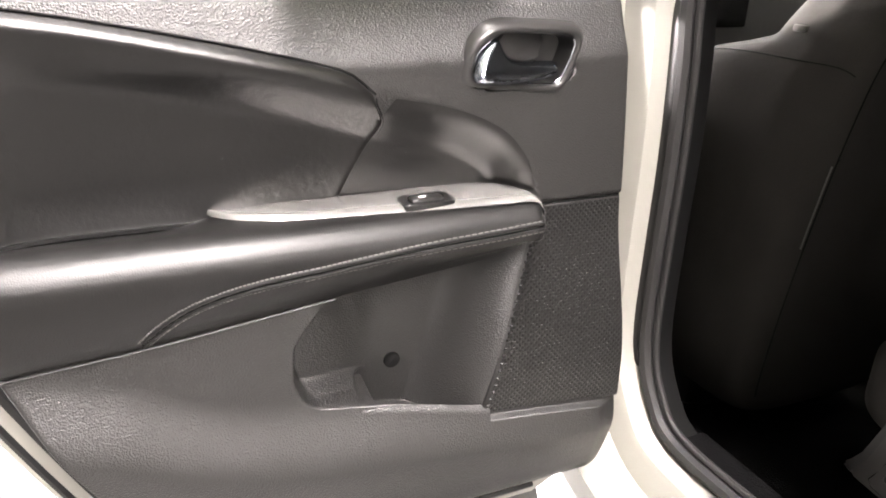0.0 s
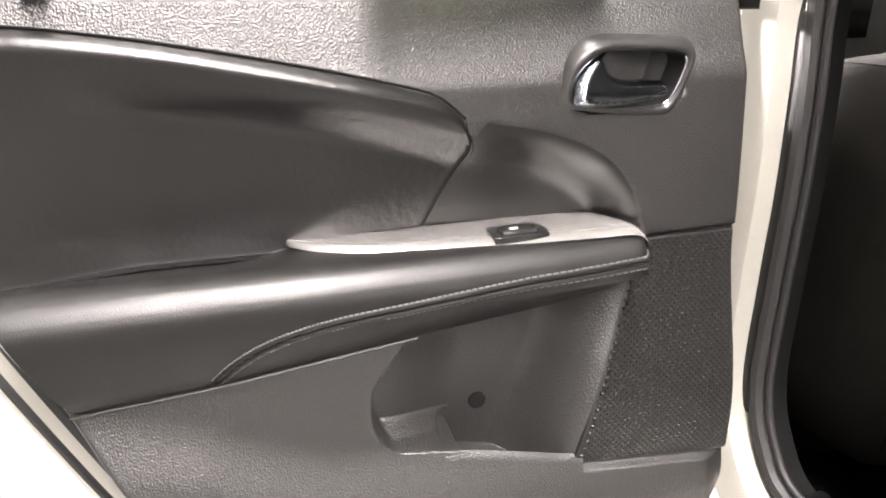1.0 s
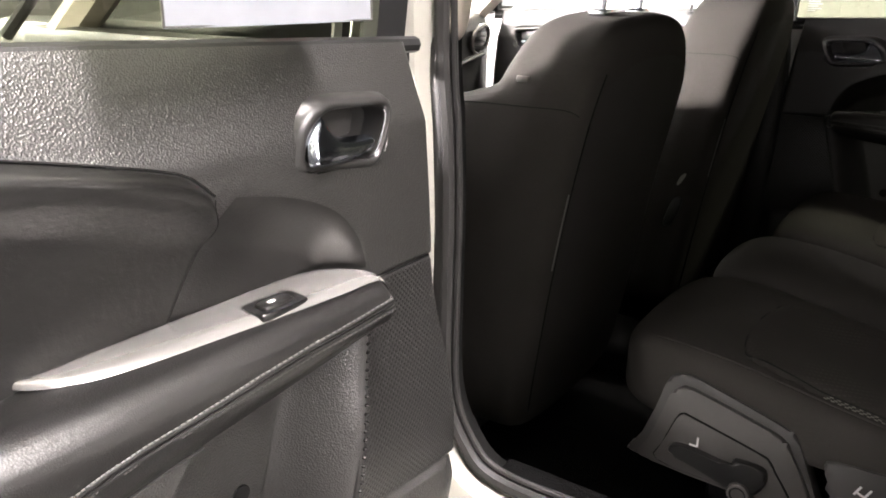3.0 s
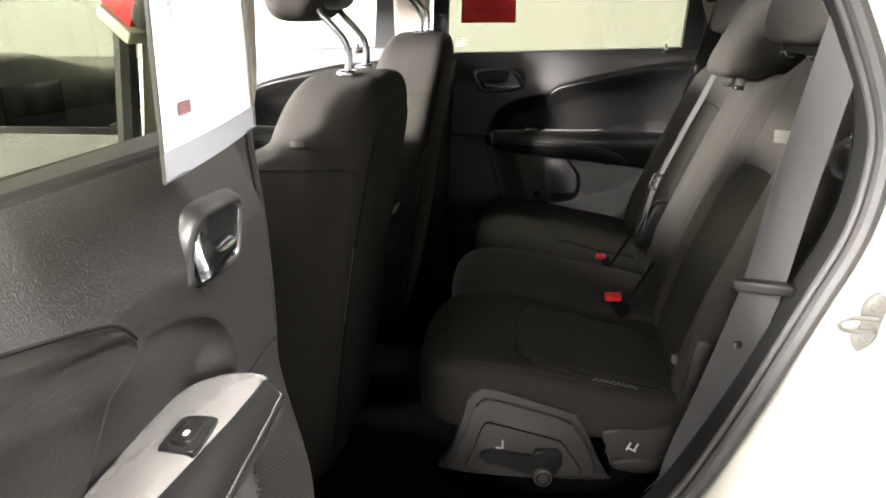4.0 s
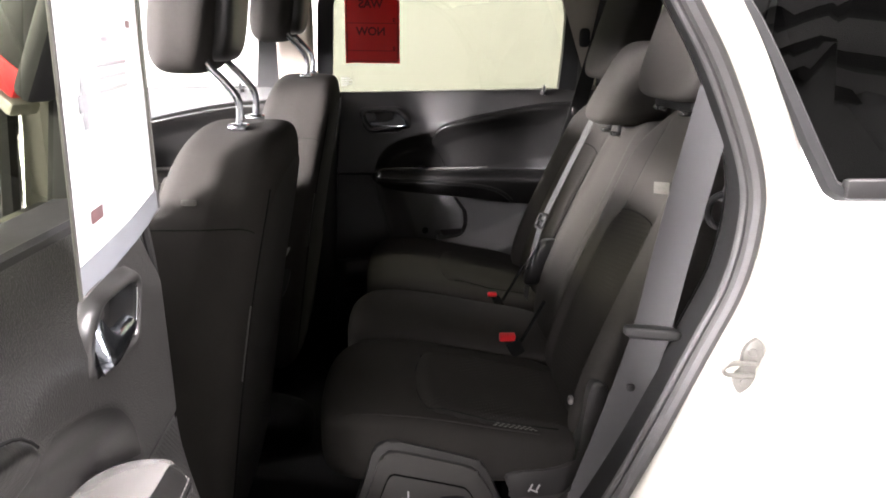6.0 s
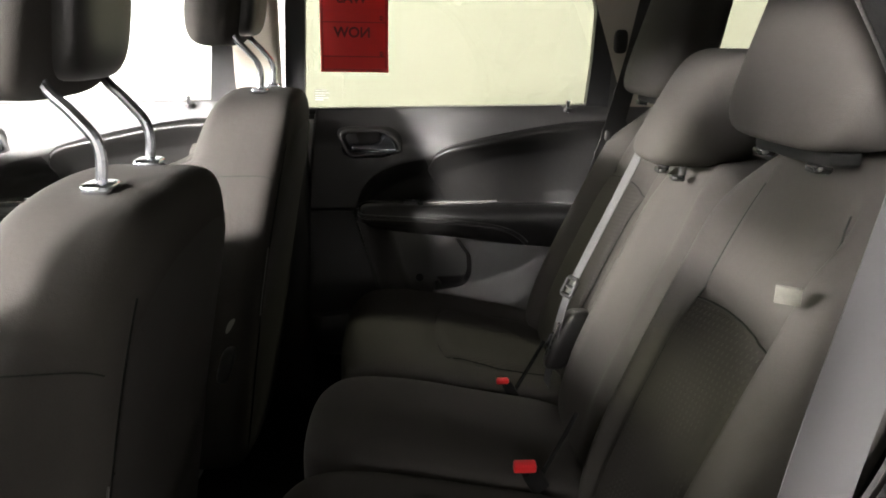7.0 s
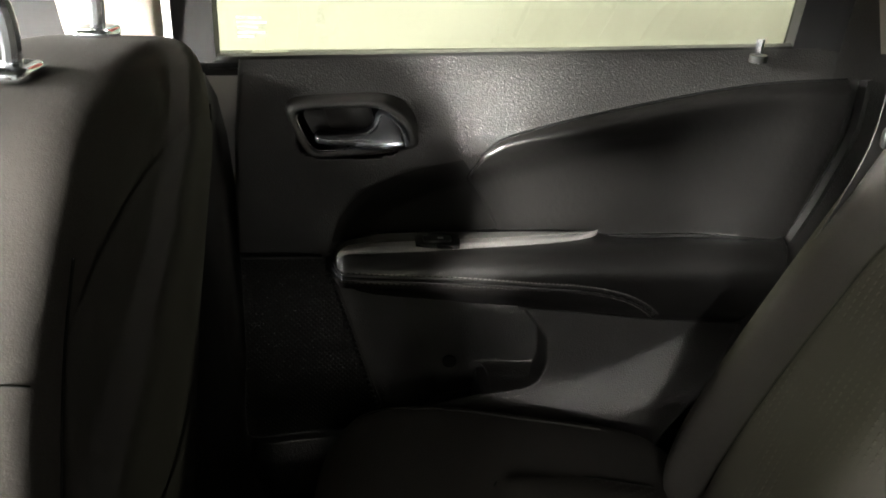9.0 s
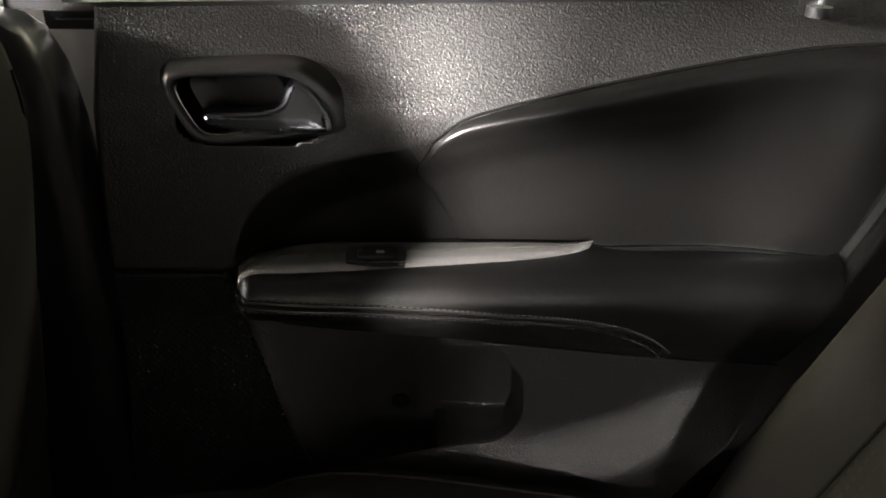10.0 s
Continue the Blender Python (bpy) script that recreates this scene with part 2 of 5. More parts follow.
def dashed_cloth(name, a, b, turn):
    """Charcoal cloth woven with rows of short paler dashes; a, b: the two axes, turn: the angle of the rows."""
    m = material(name, (0.041, 0.0380, 0.0348), 0.85, bump=0.4, grain_size=0.0011, grain=0.3, blotch=0.12, specular=0.12)
    nt = m.node_tree
    b0 = nt.nodes["Principled BSDF"]
    tc = nt.nodes.new("ShaderNodeTexCoord")
    sep = nt.nodes.new("ShaderNodeSeparateXYZ")
    com = nt.nodes.new("ShaderNodeCombineXYZ")
    rot = nt.nodes.new("ShaderNodeVectorRotate")
    rot.inputs["Angle"].default_value = turn
    link = nt.links.new
    link(tc.outputs["Object"], sep.inputs[0])
    link(sep.outputs[a], com.inputs[0])
    link(sep.outputs[b], com.inputs[1])
    link(com.outputs[0], rot.inputs["Vector"])
    bands = []
    for way, size, bend in (("X", 0.0105, 2.5), ("Y", 0.0075, 0.5)):
        w = nt.nodes.new("ShaderNodeTexWave")
        w.wave_type, w.bands_direction = "BANDS", way
        w.inputs["Scale"].default_value = 0.314 / size
        w.inputs["Distortion"].default_value = bend
        w.inputs["Detail"].default_value = 0
        w.inputs["Detail Scale"].default_value = 0.12
        link(rot.outputs[0], w.inputs["Vector"])
        r = nt.nodes.new("ShaderNodeMapRange")
        r.inputs["From Min"].default_value = 0.72 if way == "X" else 0.30
        r.inputs["From Max"].default_value = 0.92 if way == "X" else 0.55
        link(w.outputs["Fac"], r.inputs["Value"])
        bands.append(r.outputs["Result"])
    patch = nt.nodes.new("ShaderNodeTexNoise")
    patch.inputs["Scale"].default_value = 9
    link(tc.outputs["Object"], patch.inputs["Vector"])
    pr = nt.nodes.new("ShaderNodeMapRange")
    pr.inputs["From Min"].default_value = 0.40
    pr.inputs["From Max"].default_value = 0.58
    link(patch.outputs["Fac"], pr.inputs["Value"])
    both = nt.nodes.new("ShaderNodeMath")
    both.operation = "MULTIPLY"
    link(bands[0], both.inputs[0])
    link(bands[1], both.inputs[1])
    seen = nt.nodes.new("ShaderNodeMath")
    seen.operation = "MULTIPLY"
    link(both.outputs[0], seen.inputs[0])
    link(pr.outputs["Result"], seen.inputs[1])
    mix = nt.nodes.new("ShaderNodeMix")
    mix.data_type = "RGBA"
    old = b0.inputs["Base Color"].links[0].from_socket
    link(seen.outputs[0], mix.inputs["Factor"])
    link(old, mix.inputs["A"])
    mix.inputs["B"].default_value = (0.051, 0.0473, 0.0434, 1)
    link(mix.outputs["Result"], b0.inputs["Base Color"])
    bp = nt.nodes.new("ShaderNodeBump")
    bp.inputs["Strength"].default_value = 0.5
    bp.inputs["Distance"].default_value = 0.0015
    link(seen.outputs[0], bp.inputs["Height"])
    link(b0.inputs["Normal"].links[0].from_socket, bp.inputs["Normal"])
    link(bp.outputs["Normal"], b0.inputs["Normal"])
    return m


CLOTH_DASH_SEAT, CLOTH_DASH_BACK = dashed_cloth("dashed_seat_cloth", "X", "Y", radians(-35)), dashed_cloth("dashed_back_cloth", "X", "Z", radians(8))
GRILLE_X, GRILLE_Y = grille_material("perforated_plastic_x", "X"), grille_material("perforated_plastic_y", "Y")


# ---------------------------------------------------------------- mesh helpers
def smooth(a, b, x):
    t = min(1.0, max(0.0, (x - a) / (b - a)))
    return t * t * (3 - 2 * t)


def mixf(a, b, t):
    return a + (b - a) * t


def curve_fn(*pts):
    """A smooth function through a few knots (monotone cubic)."""
    xs, ys = [p[0] for p in pts], [p[1] for p in pts]
    n = len(xs)
    d = [(ys[i + 1] - ys[i]) / (xs[i + 1] - xs[i]) for i in range(n - 1)]
    m = [d[0]] + [0 if d[i - 1] * d[i] <= 0 else 2 * d[i - 1] * d[i] / (d[i - 1] + d[i]) for i in range(1, n - 1)] + [d[-1]]

    def f(x):
        if x <= xs[0]:
            return ys[0]
        if x >= xs[-1]:
            return ys[-1]
        i = max(k for k in range(n - 1) if xs[k] <= x)
        h = xs[i + 1] - xs[i]
        t = (x - xs[i]) / h
        return ((1 + 2 * t) * (1 - t) ** 2 * ys[i] + t * (1 - t) ** 2 * h * m[i] + t * t * (3 - 2 * t) * ys[i + 1] + t * t * (t - 1) * h * m[i + 1])
    return f


def spline(pts, n=8, closed=False):
    """Catmull-Rom through points, n steps a span."""
    P = [Vector(p) for p in pts]
    out = []
    k = len(P)
    for i in range(k if closed else k - 1):
        if closed:
            a, b, c, d = P[i - 1], P[i], P[(i + 1) % k], P[(i + 2) % k]
        else:
            a, b, c, d = P[max(0, i - 1)], P[i], P[i + 1], P[min(k - 1, i + 2)]
        for j in range(n):
            t = j / n
            out.append(0.5 * ((2 * b) + (c - a) * t + (2 * a - 5 * b + 4 * c - d) * t * t + (3 * b - a - 3 * c + d) * t ** 3))
    if not closed:
        out.append(P[-1].copy())
    return out


def thing(name, label, category, at=(0, 0, 0), group="", kind=""):
    ob = new(name)
    ob.location = at
    ob.empty_display_size = 0.05
    return tagged(ob, label, category, group, kind)


def part(name, bm, mat, parent=None, label="", angle=35):
    """Links a bmesh (in world places) as one mesh object under a thing or a part."""
    me = bpy.data.meshes.new(name)
    bm.to_mesh(me)
    bm.free()
    for p in me.polygons:
        p.use_smooth = True
    me.set_sharp_from_angle(angle=radians(angle))
    me.materials.append(mat)
    ob = new(name, me)
    if parent:
        ob.parent = parent
        base = Vector((0, 0, 0))
        p = parent
        while p:
            base += p.location
            p = p.parent
        me.transform(Matrix.Translation(-base))
    if label:
        ob["label"] = label
    return ob


def sheet(nu, nv, fn, flip=False, bm=None, closed_u=False):
    bm = bm or bmesh.new()
    rows = [[bm.verts.new(fn(i / nu, j / nv)) for i in range(nu if closed_u else nu + 1)] for j in range(nv + 1)]
    w = len(rows[0])
    for j in range(nv):
        for i in range(w if closed_u else w - 1):
            q = (rows[j][i], rows[j][(i + 1) % w], rows[j + 1][(i + 1) % w], rows[j + 1][i])
            bm.faces.new(q[::-1] if flip else q)
    return bm


def tube(pts, r, n=8, closed=False, bm=None, flat=1.0):
    """A tube along points; r may be a function of 0..1. flat squashes it across."""
    bm = bm or bmesh.new()
    P = [Vector(p) for p in pts]
    k = len(P)
    rings = []
    side = None
    for i, p in enumerate(P):
        a = P[i - 1] if (i or closed) else p
        b = P[(i + 1) % k] if (i < k - 1 or closed) else p
        t = (b - a).normalized()
        if side is None:
            up = Vector((0, 0, 1)) if abs(t.z) < 0.9 else Vector((1, 0, 0))
            side = t.cross(up).normalized()
        side = (side - t * side.dot(t)).normalized()
        up = side.cross(t)
        rr = r(i / max(1, k - 1)) if callable(r) else r
        rings.append([bm.verts.new(p + side * (math.cos(2 * math.pi * j / n) * rr) + up * (math.sin(2 * math.pi * j / n) * rr * flat)) for j in range(n)])
    for i in range(k if closed else k - 1):
        a, b = rings[i], rings[(i + 1) % k]
        for j in range(n):
            bm.faces.new((a[j], a[(j + 1) % n], b[(j + 1) % n], b[j]))
    if not closed:
        bm.faces.new(rings[0][::-1])
        bm.faces.new(rings[-1])
    bmesh.ops.recalc_face_normals(bm, faces=bm.faces)
    return bm


def band(pts, width, thick, across, bm=None):
    """A flat strap along points, its width lying along the direction 'across' (or a function of 0..1)."""
    bm = bm or bmesh.new()
    P = [Vector(p) for p in pts]
    rings = []
    for i, p in enumerate(P):
        t = (P[min(i + 1, len(P) - 1)] - P[max(0, i - 1)]).normalized()
        w = Vector(across(i / (len(P) - 1)) if callable(across) else across)
        w = (w - t * w.dot(t)).normalized()
        n = t.cross(w)
        rings.append([bm.verts.new(p + w * (sx * width / 2) + n * (sy * thick / 2)) for sx, sy in ((-1, -1), (-0.97, -1), (0.97, -1), (1, -1), (1, 1), (0.97, 1), (-0.97, 1), (-1, 1))])
    for a, b in zip(rings, rings[1:]):
        for j in range(8):
            bm.faces.new((a[j], a[(j + 1) % 8], b[(j + 1) % 8], b[j]))
    bm.faces.new(rings[0][::-1])
    bm.faces.new(rings[-1])
    bmesh.ops.recalc_face_normals(bm, faces=bm.faces)
    return bm


def blob_point(p, m):
    s = (abs(p[0]) ** m + abs(p[1]) ** m + abs(p[2]) ** m) ** (1 / m)
    return p[0] / s, p[1] / s, p[2] / s


def blob(n, m, deform, bm=None):
    """A rounded box from -1 to 1 (m: how square), each point sent through deform."""
    bm = bm or bmesh.new()
    seen = {}

    def vert(p):
        key = tuple(round(c * n) for c in p)
        if key not in seen:
            seen[key] = bm.verts.new(deform(*blob_point(p, m)))
        return seen[key]
    for ax in range(3):
        for s in (-1, 1):
            for i in range(n):
                for j in range(n):
                    q = []
                    for a, b in ((i, j), (i + 1, j), (i + 1, j + 1), (i, j + 1)):
                        p = [0, 0, 0]
                        p[ax], p[(ax + 1) % 3], p[(ax + 2) % 3] = s, 2 * a / n - 1, 2 * b / n - 1
                        q.append(vert(p))
                    bm.faces.new(q if s > 0 else q[::-1])
    bmesh.ops.recalc_face_normals(bm, faces=bm.faces)
    return bm


def box(c, size, bevel=0.003, turn=None, bm=None, seg=2):
    """A bevelled box at c."""
    made = bmesh.new()
    bmesh.ops.create_cube(made, size=1.0)
    bmesh.ops.scale(made, vec=size, verts=made.verts)
    if bevel:
        bmesh.ops.bevel(made, geom=made.edges[:], offset=min(bevel, min(size) * 0.45), segments=seg, affect="EDGES", profile=0.5)
    m = Matrix.Translation(c) @ (turn.to_4x4() if turn else Matrix())
    bmesh.ops.transform(made, matrix=m, verts=made.verts)
    if bm is None:
        return made
    tmp = bpy.data.meshes.new("tmp")
    made.to_mesh(tmp)
    made.free()
    bm.from_mesh(tmp)
    bpy.data.meshes.remove(tmp)
    return bm


def prism(outline, place, d0, d1, bevel=0.0, flip=False):
    """An outline of (a, b) pairs pushed from depth d0 to d1; place(a, b, d) gives the point."""
    bm = bmesh.new()
    lo = [bm.verts.new(place(a, b, d0)) for a, b in outline]
    hi = [bm.verts.new(place(a, b, d1)) for a, b in outline]
    k = len(lo)
    for i in range(k):
        bm.faces.new((lo[i], lo[(i + 1) % k], hi[(i + 1) % k], hi[i]))
    bm.faces.new(lo[::-1])
    top = bm.faces.new(hi)
    if bevel:
        bmesh.ops.bevel(bm, geom=list(top.edges), offset=bevel, segments=3, affect="EDGES", profile=0.5)
    bmesh.ops.recalc_face_normals(bm, faces=bm.faces)
    return bm


def fill_sheet(loops, cut, place):
    """A flat sheet bounded by loops of (a, b) pairs (the first outside, the rest holes), cut into cells, each point sent through place(a, b)."""
    bm = bmesh.new()
    edges = []
    for loop in loops:
        vs = [bm.verts.new((a, b, 0)) for a, b in loop]
        edges += [bm.edges.new((vs[i], vs[(i + 1) % len(vs)])) for i in range(len(vs))]
    bmesh.ops.triangle_fill(bm, edges=edges, use_beauty=True)
    for ax in (0, 1):
        lo = min(v.co[ax] for v in bm.verts)
        hi = max(v.co[ax] for v in bm.verts)
        k = int((hi - lo) / cut)
        for i in range(1, k + 1):
            co, no = Vector((0, 0, 0)), Vector((0, 0, 0))
            co[ax], no[ax] = lo + i * (hi - lo) / (k + 1), 1
            bmesh.ops.bisect_plane(bm, geom=bm.verts[:] + bm.edges[:] + bm.faces[:], plane_co=co, plane_no=no)
    for v in bm.verts:
        v.co = place(v.co.x, v.co.y)
    return bm


def pillow(loop, cut, place, thick, rim):
    """A swollen sheet inside a loop of (a, b) pairs whose rim rolls back; place(a, b, h) gives the point."""
    ends = [(Vector(loop[i - 1]), Vector(loop[i])) for i in range(len(loop))]

    def at(a, b):
        p = Vector((a, b))
        e = 1.0
        for s, t in ends:
            k = min(1.0, max(0.0, (p - s).dot(t - s) / max(1e-12, (t - s).length_squared)))
            e = min(e, (p - s - (t - s) * k).length)
        return place(a, b, thick * (1 - (1 - min(1, e / rim)) ** 2))
    return fill_sheet([loop], cut, at)


def writing(body, size, mat, m, parent=None, name="lettering", depth=0.0006):
    """Raised letters as a mesh, their middle at the pose m."""
    cu = bpy.data.curves.new("letters", "FONT")
    cu.body, cu.size, cu.extrude, cu.offset = body, size, depth, size * 0.03
    cu.align_x, cu.align_y = "CENTER", "CENTER"
    tmp = bpy.data.objects.new("tmp", cu)
    scene.collection.objects.link(tmp)
    bpy.context.view_layer.update()
    me = bpy.data.meshes.new_from_object(tmp.evaluated_get(bpy.context.evaluated_depsgraph_get()))
    bpy.data.objects.remove(tmp)
    bm = bmesh.new()
    bm.from_mesh(me)
    bpy.data.meshes.remove(me)
    bmesh.ops.transform(bm, matrix=m, verts=bm.verts)
    return part(name, bm, mat, parent)


# ---------------------------------------------------------------- the showroom
def showroom():
    x0, x1, y0, y1, h = -10.0, 4.8, -7.0, 8.0, 4.7
    part("floor", box(((x0 + x1) / 2, (y0 + y1) / 2, -0.05), (x1 - x0 + 0.4, y1 - y0 + 0.4, 0.1), 0), FLOOR)
    part("ceiling", box(((x0 + x1) / 2, (y0 + y1) / 2, h + 0.06), (x1 - x0 + 0.4, y1 - y0 + 0.4, 0.1), 0), CEILING)
    for name, c, s in (("wall_west", (x0 - 0.1, (y0 + y1) / 2, h / 2), (0.2, y1 - y0, h)), ("wall_east", (x1 + 0.1, (y0 + y1) / 2, h / 2), (0.2, y1 - y0, h)),
                       ("wall_south", ((x0 + x1) / 2, y0 - 0.1, h / 2), (x1 - x0 + 0.4, 0.2, h)), ("wall_north", ((x0 + x1) / 2, y1 + 0.1, h / 2), (x1 - x0 + 0.4, 0.2, h))):
        part(name, box(c, s, 0), WALL if name == "wall_east" else WALL_GREY)
    for name in ("floor", "ceiling", "wall_west", "wall_east", "wall_south", "wall_north"):
        ob = bpy.data.objects[name]
        tagged(ob, {"floor": "smooth dark grey showroom floor", "ceiling": "plain grey showroom ceiling"}.get(name, "plain pale showroom wall" if name == "wall_east" else "plain grey showroom wall"), name.split("_")[0], kind="structure")
    # unseen glowing panels added to light the cabin from the left
    for name, y, z, w, hh, light in (("window_1", 6.6, 3.7, 1.25, 1.08, KEY_GLOW), ("window_2", 2.05, 3.6, 0.66, 0.28, SOFT_GLOW)):
        win = thing(name, "added unseen light panel on the far showroom wall", "window", (x0, y, z), kind="structure")
        part("panel_frame", box((x0 + 0.02, y, z), (0.06, w + 0.16, hh + 0.16), 0.01), WALL, win)
        part("pane", box((x0 + 0.055, y, z), (0.01, w, hh), 0.002), light, win, "glowing pane of the added light panel")
    # unseen glowing panel added to brighten the rear backrests from ahead
    win = thing("light_panel_3", "added unseen light panel on the front showroom wall", "window", (-0.2, y1, 2.75), kind="structure")
    part("panel_frame", box((-0.2, y1 - 0.02, 2.75), (3.36, 0.06, 0.72), 0.01), WALL, win)
    part("pane", box((-0.2, y1 - 0.055, 2.75), (3.2, 0.01, 0.56), 0.002), SOFT_GLOW, win, "glowing pane of the added light panel")
    lamp = None
    spots = [(-1.25, y) for y in (-4.7, -3.2, -1.7, -0.2)] + [(3.3, y) for y in (-3.2, -0.3, 2.6, 5.5)]
    for x, y in spots:
        if lamp is None:
            lamp = thing("ceiling_light", "long white ceiling light panel with a bright diffuser", "ceiling light", (x, y, h), "ceiling lights")
            part("frame", box((x, y, h - 0.01), (0.66, 1.46, 0.05), 0.008), WALL, lamp)
            part("diffuser", box((x, y, h - 0.036), (0.6, 1.4, 0.012), 0.003), LIGHT, lamp, "glowing white diffuser")
        else:
            copy_thing(lamp, pose(x, y, h))


showroom()
beam = None
for x in (-9.3, -7.4, -5.5):
    if beam is None:
        beam = tagged(part("ceiling_beam", box((0, 0, 0), (0.22, 14.6, 0.30), 0.01), SASH), "dark painted steel ceiling beam", "beam", "ceiling beams")
        beam.location = (x, 0.5, 4.55)
    else:
        copy_thing(beam, pose(x, 0.5, 4.55))

# ---------------------------------------------------------------- car body
OPENING = [(y, z) for y, z, _ in spline([(p[0], p[1], 0) for p in (
    (0.477, 0.526), (0.542, 0.575), (0.573, 0.655), (0.576, 0.80), (0.575, 0.929), (0.580, 1.05), (0.588, 1.139), (0.588, 1.30), (0.57, 1.44),
    (0.50, 1.50), (0.3, 1.53), (0.1, 1.52), (-0.03, 1.46), (-0.109, 1.361), (-0.159, 1.272), (-0.196, 1.179), (-0.201, 1.110), (-0.188, 1.032),
    (-0.151, 0.941), (-0.085, 0.784), (-0.018, 0.650), (0.04, 0.575), (0.13, 0.536), (0.3, 0.527))], 6, True)]
skin_x = curve_fn((0.2, 0.80), (0.45, 0.855), (0.7, 0.88), (0.95, 0.88), (1.1, 0.855), (1.17, 0.836), (1.36, 0.80), (1.62, 0.70))


def flange(y):
    """How far the edge of the opening lies from the car's middle."""
    return 0.735 + 0.045 * smooth(0.35, -0.05, y)


def grown(loop, d):
    """A loop of (a, b) pairs moved outwards by d, a length or a function of (a, b)."""
    n = len(loop)
    area = sum(loop[i][0] * loop[(i + 1) % n][1] - loop[(i + 1) % n][0] * loop[i][1] for i in range(n))
    out = []
    for i in range(n):
        (ax, ay), (bx, by) = loop[i - 2], loop[(i + 2) % n]
        t = Vector((bx - ax, by - ay)).normalized()
        k = Vector((t.y, -t.x)) * (1 if area > 0 else -1)
        w = d(*loop[i]) if callable(d) else d
        out.append((loop[i][0] + k.x * w, loop[i][1] + k.y * w))
    return out


def jamb_width(y, z):
    """How wide the jamb is: narrow beside the quarter window."""
    return 0.074 - 0.036 * smooth(1.06, 1.17, z) * smooth(0.3, 0.1, y)


def body():
    car = thing("car_body", "white painted car body with its rear side door opening", "car body", kind="structure")
    # jamb round the door opening, in three bends
    n = len(OPENING)
    loops = [(OPENING, 0.002), (grown(OPENING, 0.006), 0.005), (grown(OPENING, 0.014), 0.030), (grown(OPENING, 0.018), 0.040), (grown(OPENING, 0.028), 0.046), (grown(OPENING, lambda y, z: jamb_width(y, z) - 0.008), 0.052), (grown(OPENING, jamb_width), None)]
    bm = bmesh.new()
    rings = [[bm.verts.new((-(flange(y) + x if x else skin_x(z)), y, z)) for y, z in loop] for loop, x in loops]
    for a, b in zip(rings, rings[1:]):
        for i in range(n):
            bm.faces.new((a[i], a[(i + 1) % n], b[(i + 1) % n], b[i]))
    part("door_jamb", bm, JAMB, car, "pale painted door jamb")
    bm = bmesh.new()
    rings = [[bm.verts.new((-(x or flange(y)), y, z)) for y, z in loop] for loop, x in ((OPENING, None), (OPENING, 0.69))]
    for i in range(n):
        bm.faces.new((rings[0][i], rings[0][(i + 1) % n], rings[1][(i + 1) % n], rings[1][i]))
    part("inner_flange", bm, SEAM, car, "dark inner flange")
    part("weatherstrip", tube([(-flange(y) - 0.008, y, z) for y, z in grown(OPENING, -0.004)], 0.0105, 8, True), SEAL, car, "grey rubber weatherstrip")
    part("weatherstrip", tube([(-flange(y) + 0.002, y, z) for y, z in grown(OPENING, -0.016)], 0.0055, 8, True), SEAL, car, "thin inner rubber lip")
    back = [(y, z) for y, z in OPENING if y < 0.02]
    back.sort(key=lambda p: p[1])
    bm = bmesh.new()
    rings = [[bm.verts.new((-x, y - dy, z)) for y, z in back] for x, dy in ((0.684, 0.0), (0.668, 0.010), (0.664, 0.034), (0.650, 0.042), (0.646, 0.085), (0.63, 0.14))]
    for a, b in zip(rings, rings[1:]):
        for i in range(len(back) - 1):
            bm.faces.new((a[i], a[i + 1], b[i + 1], b[i]))
    part("pillar_trim", bm, DARK_PLATE, car, "dark grey inner pillar trim")
    # outer skin with quarter window and wheel arch
    edge = grown(OPENING, jamb_width)
    arch = [(-0.43 + 0.40 * math.cos(a), 0.365 + 0.40 * math.sin(a)) for a in [radians(-2 + i * 184 / 28) for i in range(29)]]
    outer = [(0.70, 0.26), (0.70, 0.9), (0.70, 1.12), (0.660, 1.14), (0.660, 1.50), (0.69, 1.615), (-0.4, 1.62), (-1.5, 1.60)] + arch[::-1] + [(0.05, 0.26)]
    qwin = [(y, z) for y, z, _ in spline([(-0.085, 1.475, 0), (-0.154, 1.36, 0), (-0.2, 1.275, 0), (-0.242, 1.195, 0), (-0.262, 1.168, 0), (-0.31, 1.165, 0), (-0.6, 1.165, 0), (-0.98, 1.168, 0),
                                          (-1.02, 1.20, 0), (-1.0, 1.35, 0), (-0.93, 1.49, 0), (-0.88, 1.51, 0), (-0.5, 1.52, 0), (-0.12, 1.50, 0)], 3, True)]
    part("quarter_panel", fill_sheet([outer, edge, qwin], 0.04, lambda a, b: (-skin_x(b), a, b)), PAINT, car, "glossy white quarter panel", 60)
    part("wheel_arch_lip", tube([(-skin_x(z) - 0.004, y, z) for y, z in arch], 0.012, 8), RUBBER, car, "dark wheel arch lip")
    bm = sheet(28, 1, lambda s, t: (-0.86 + 0.3 * t, -0.43 + 0.395 * math.cos(radians(-2 + s * 184)), 0.365 + 0.395 * math.sin(radians(-2 + s * 184))))
    part("wheel_arch_liner", bm, RUBBER, car, "black wheel arch liner")
    win = part("quarter_window", fill_sheet([grown(qwin, 0.004)], 0.2, lambda a, b: (-skin_x(b) + 0.006, a, b)), PRIVACY, car, "dark privacy glass")
    part("window_trim", tube([(-skin_x(z) - 0.002, y, z) for y, z in grown(qwin, -0.006)], 0.011, 6, True, flat=1), SASH, win, "black window trim")
    part("window_trim", box((-0.846, -0.64, 1.176), (0.016, 0.74, 0.024), 0.005), PLASTIC_FINE, win, "grey lower window strip")
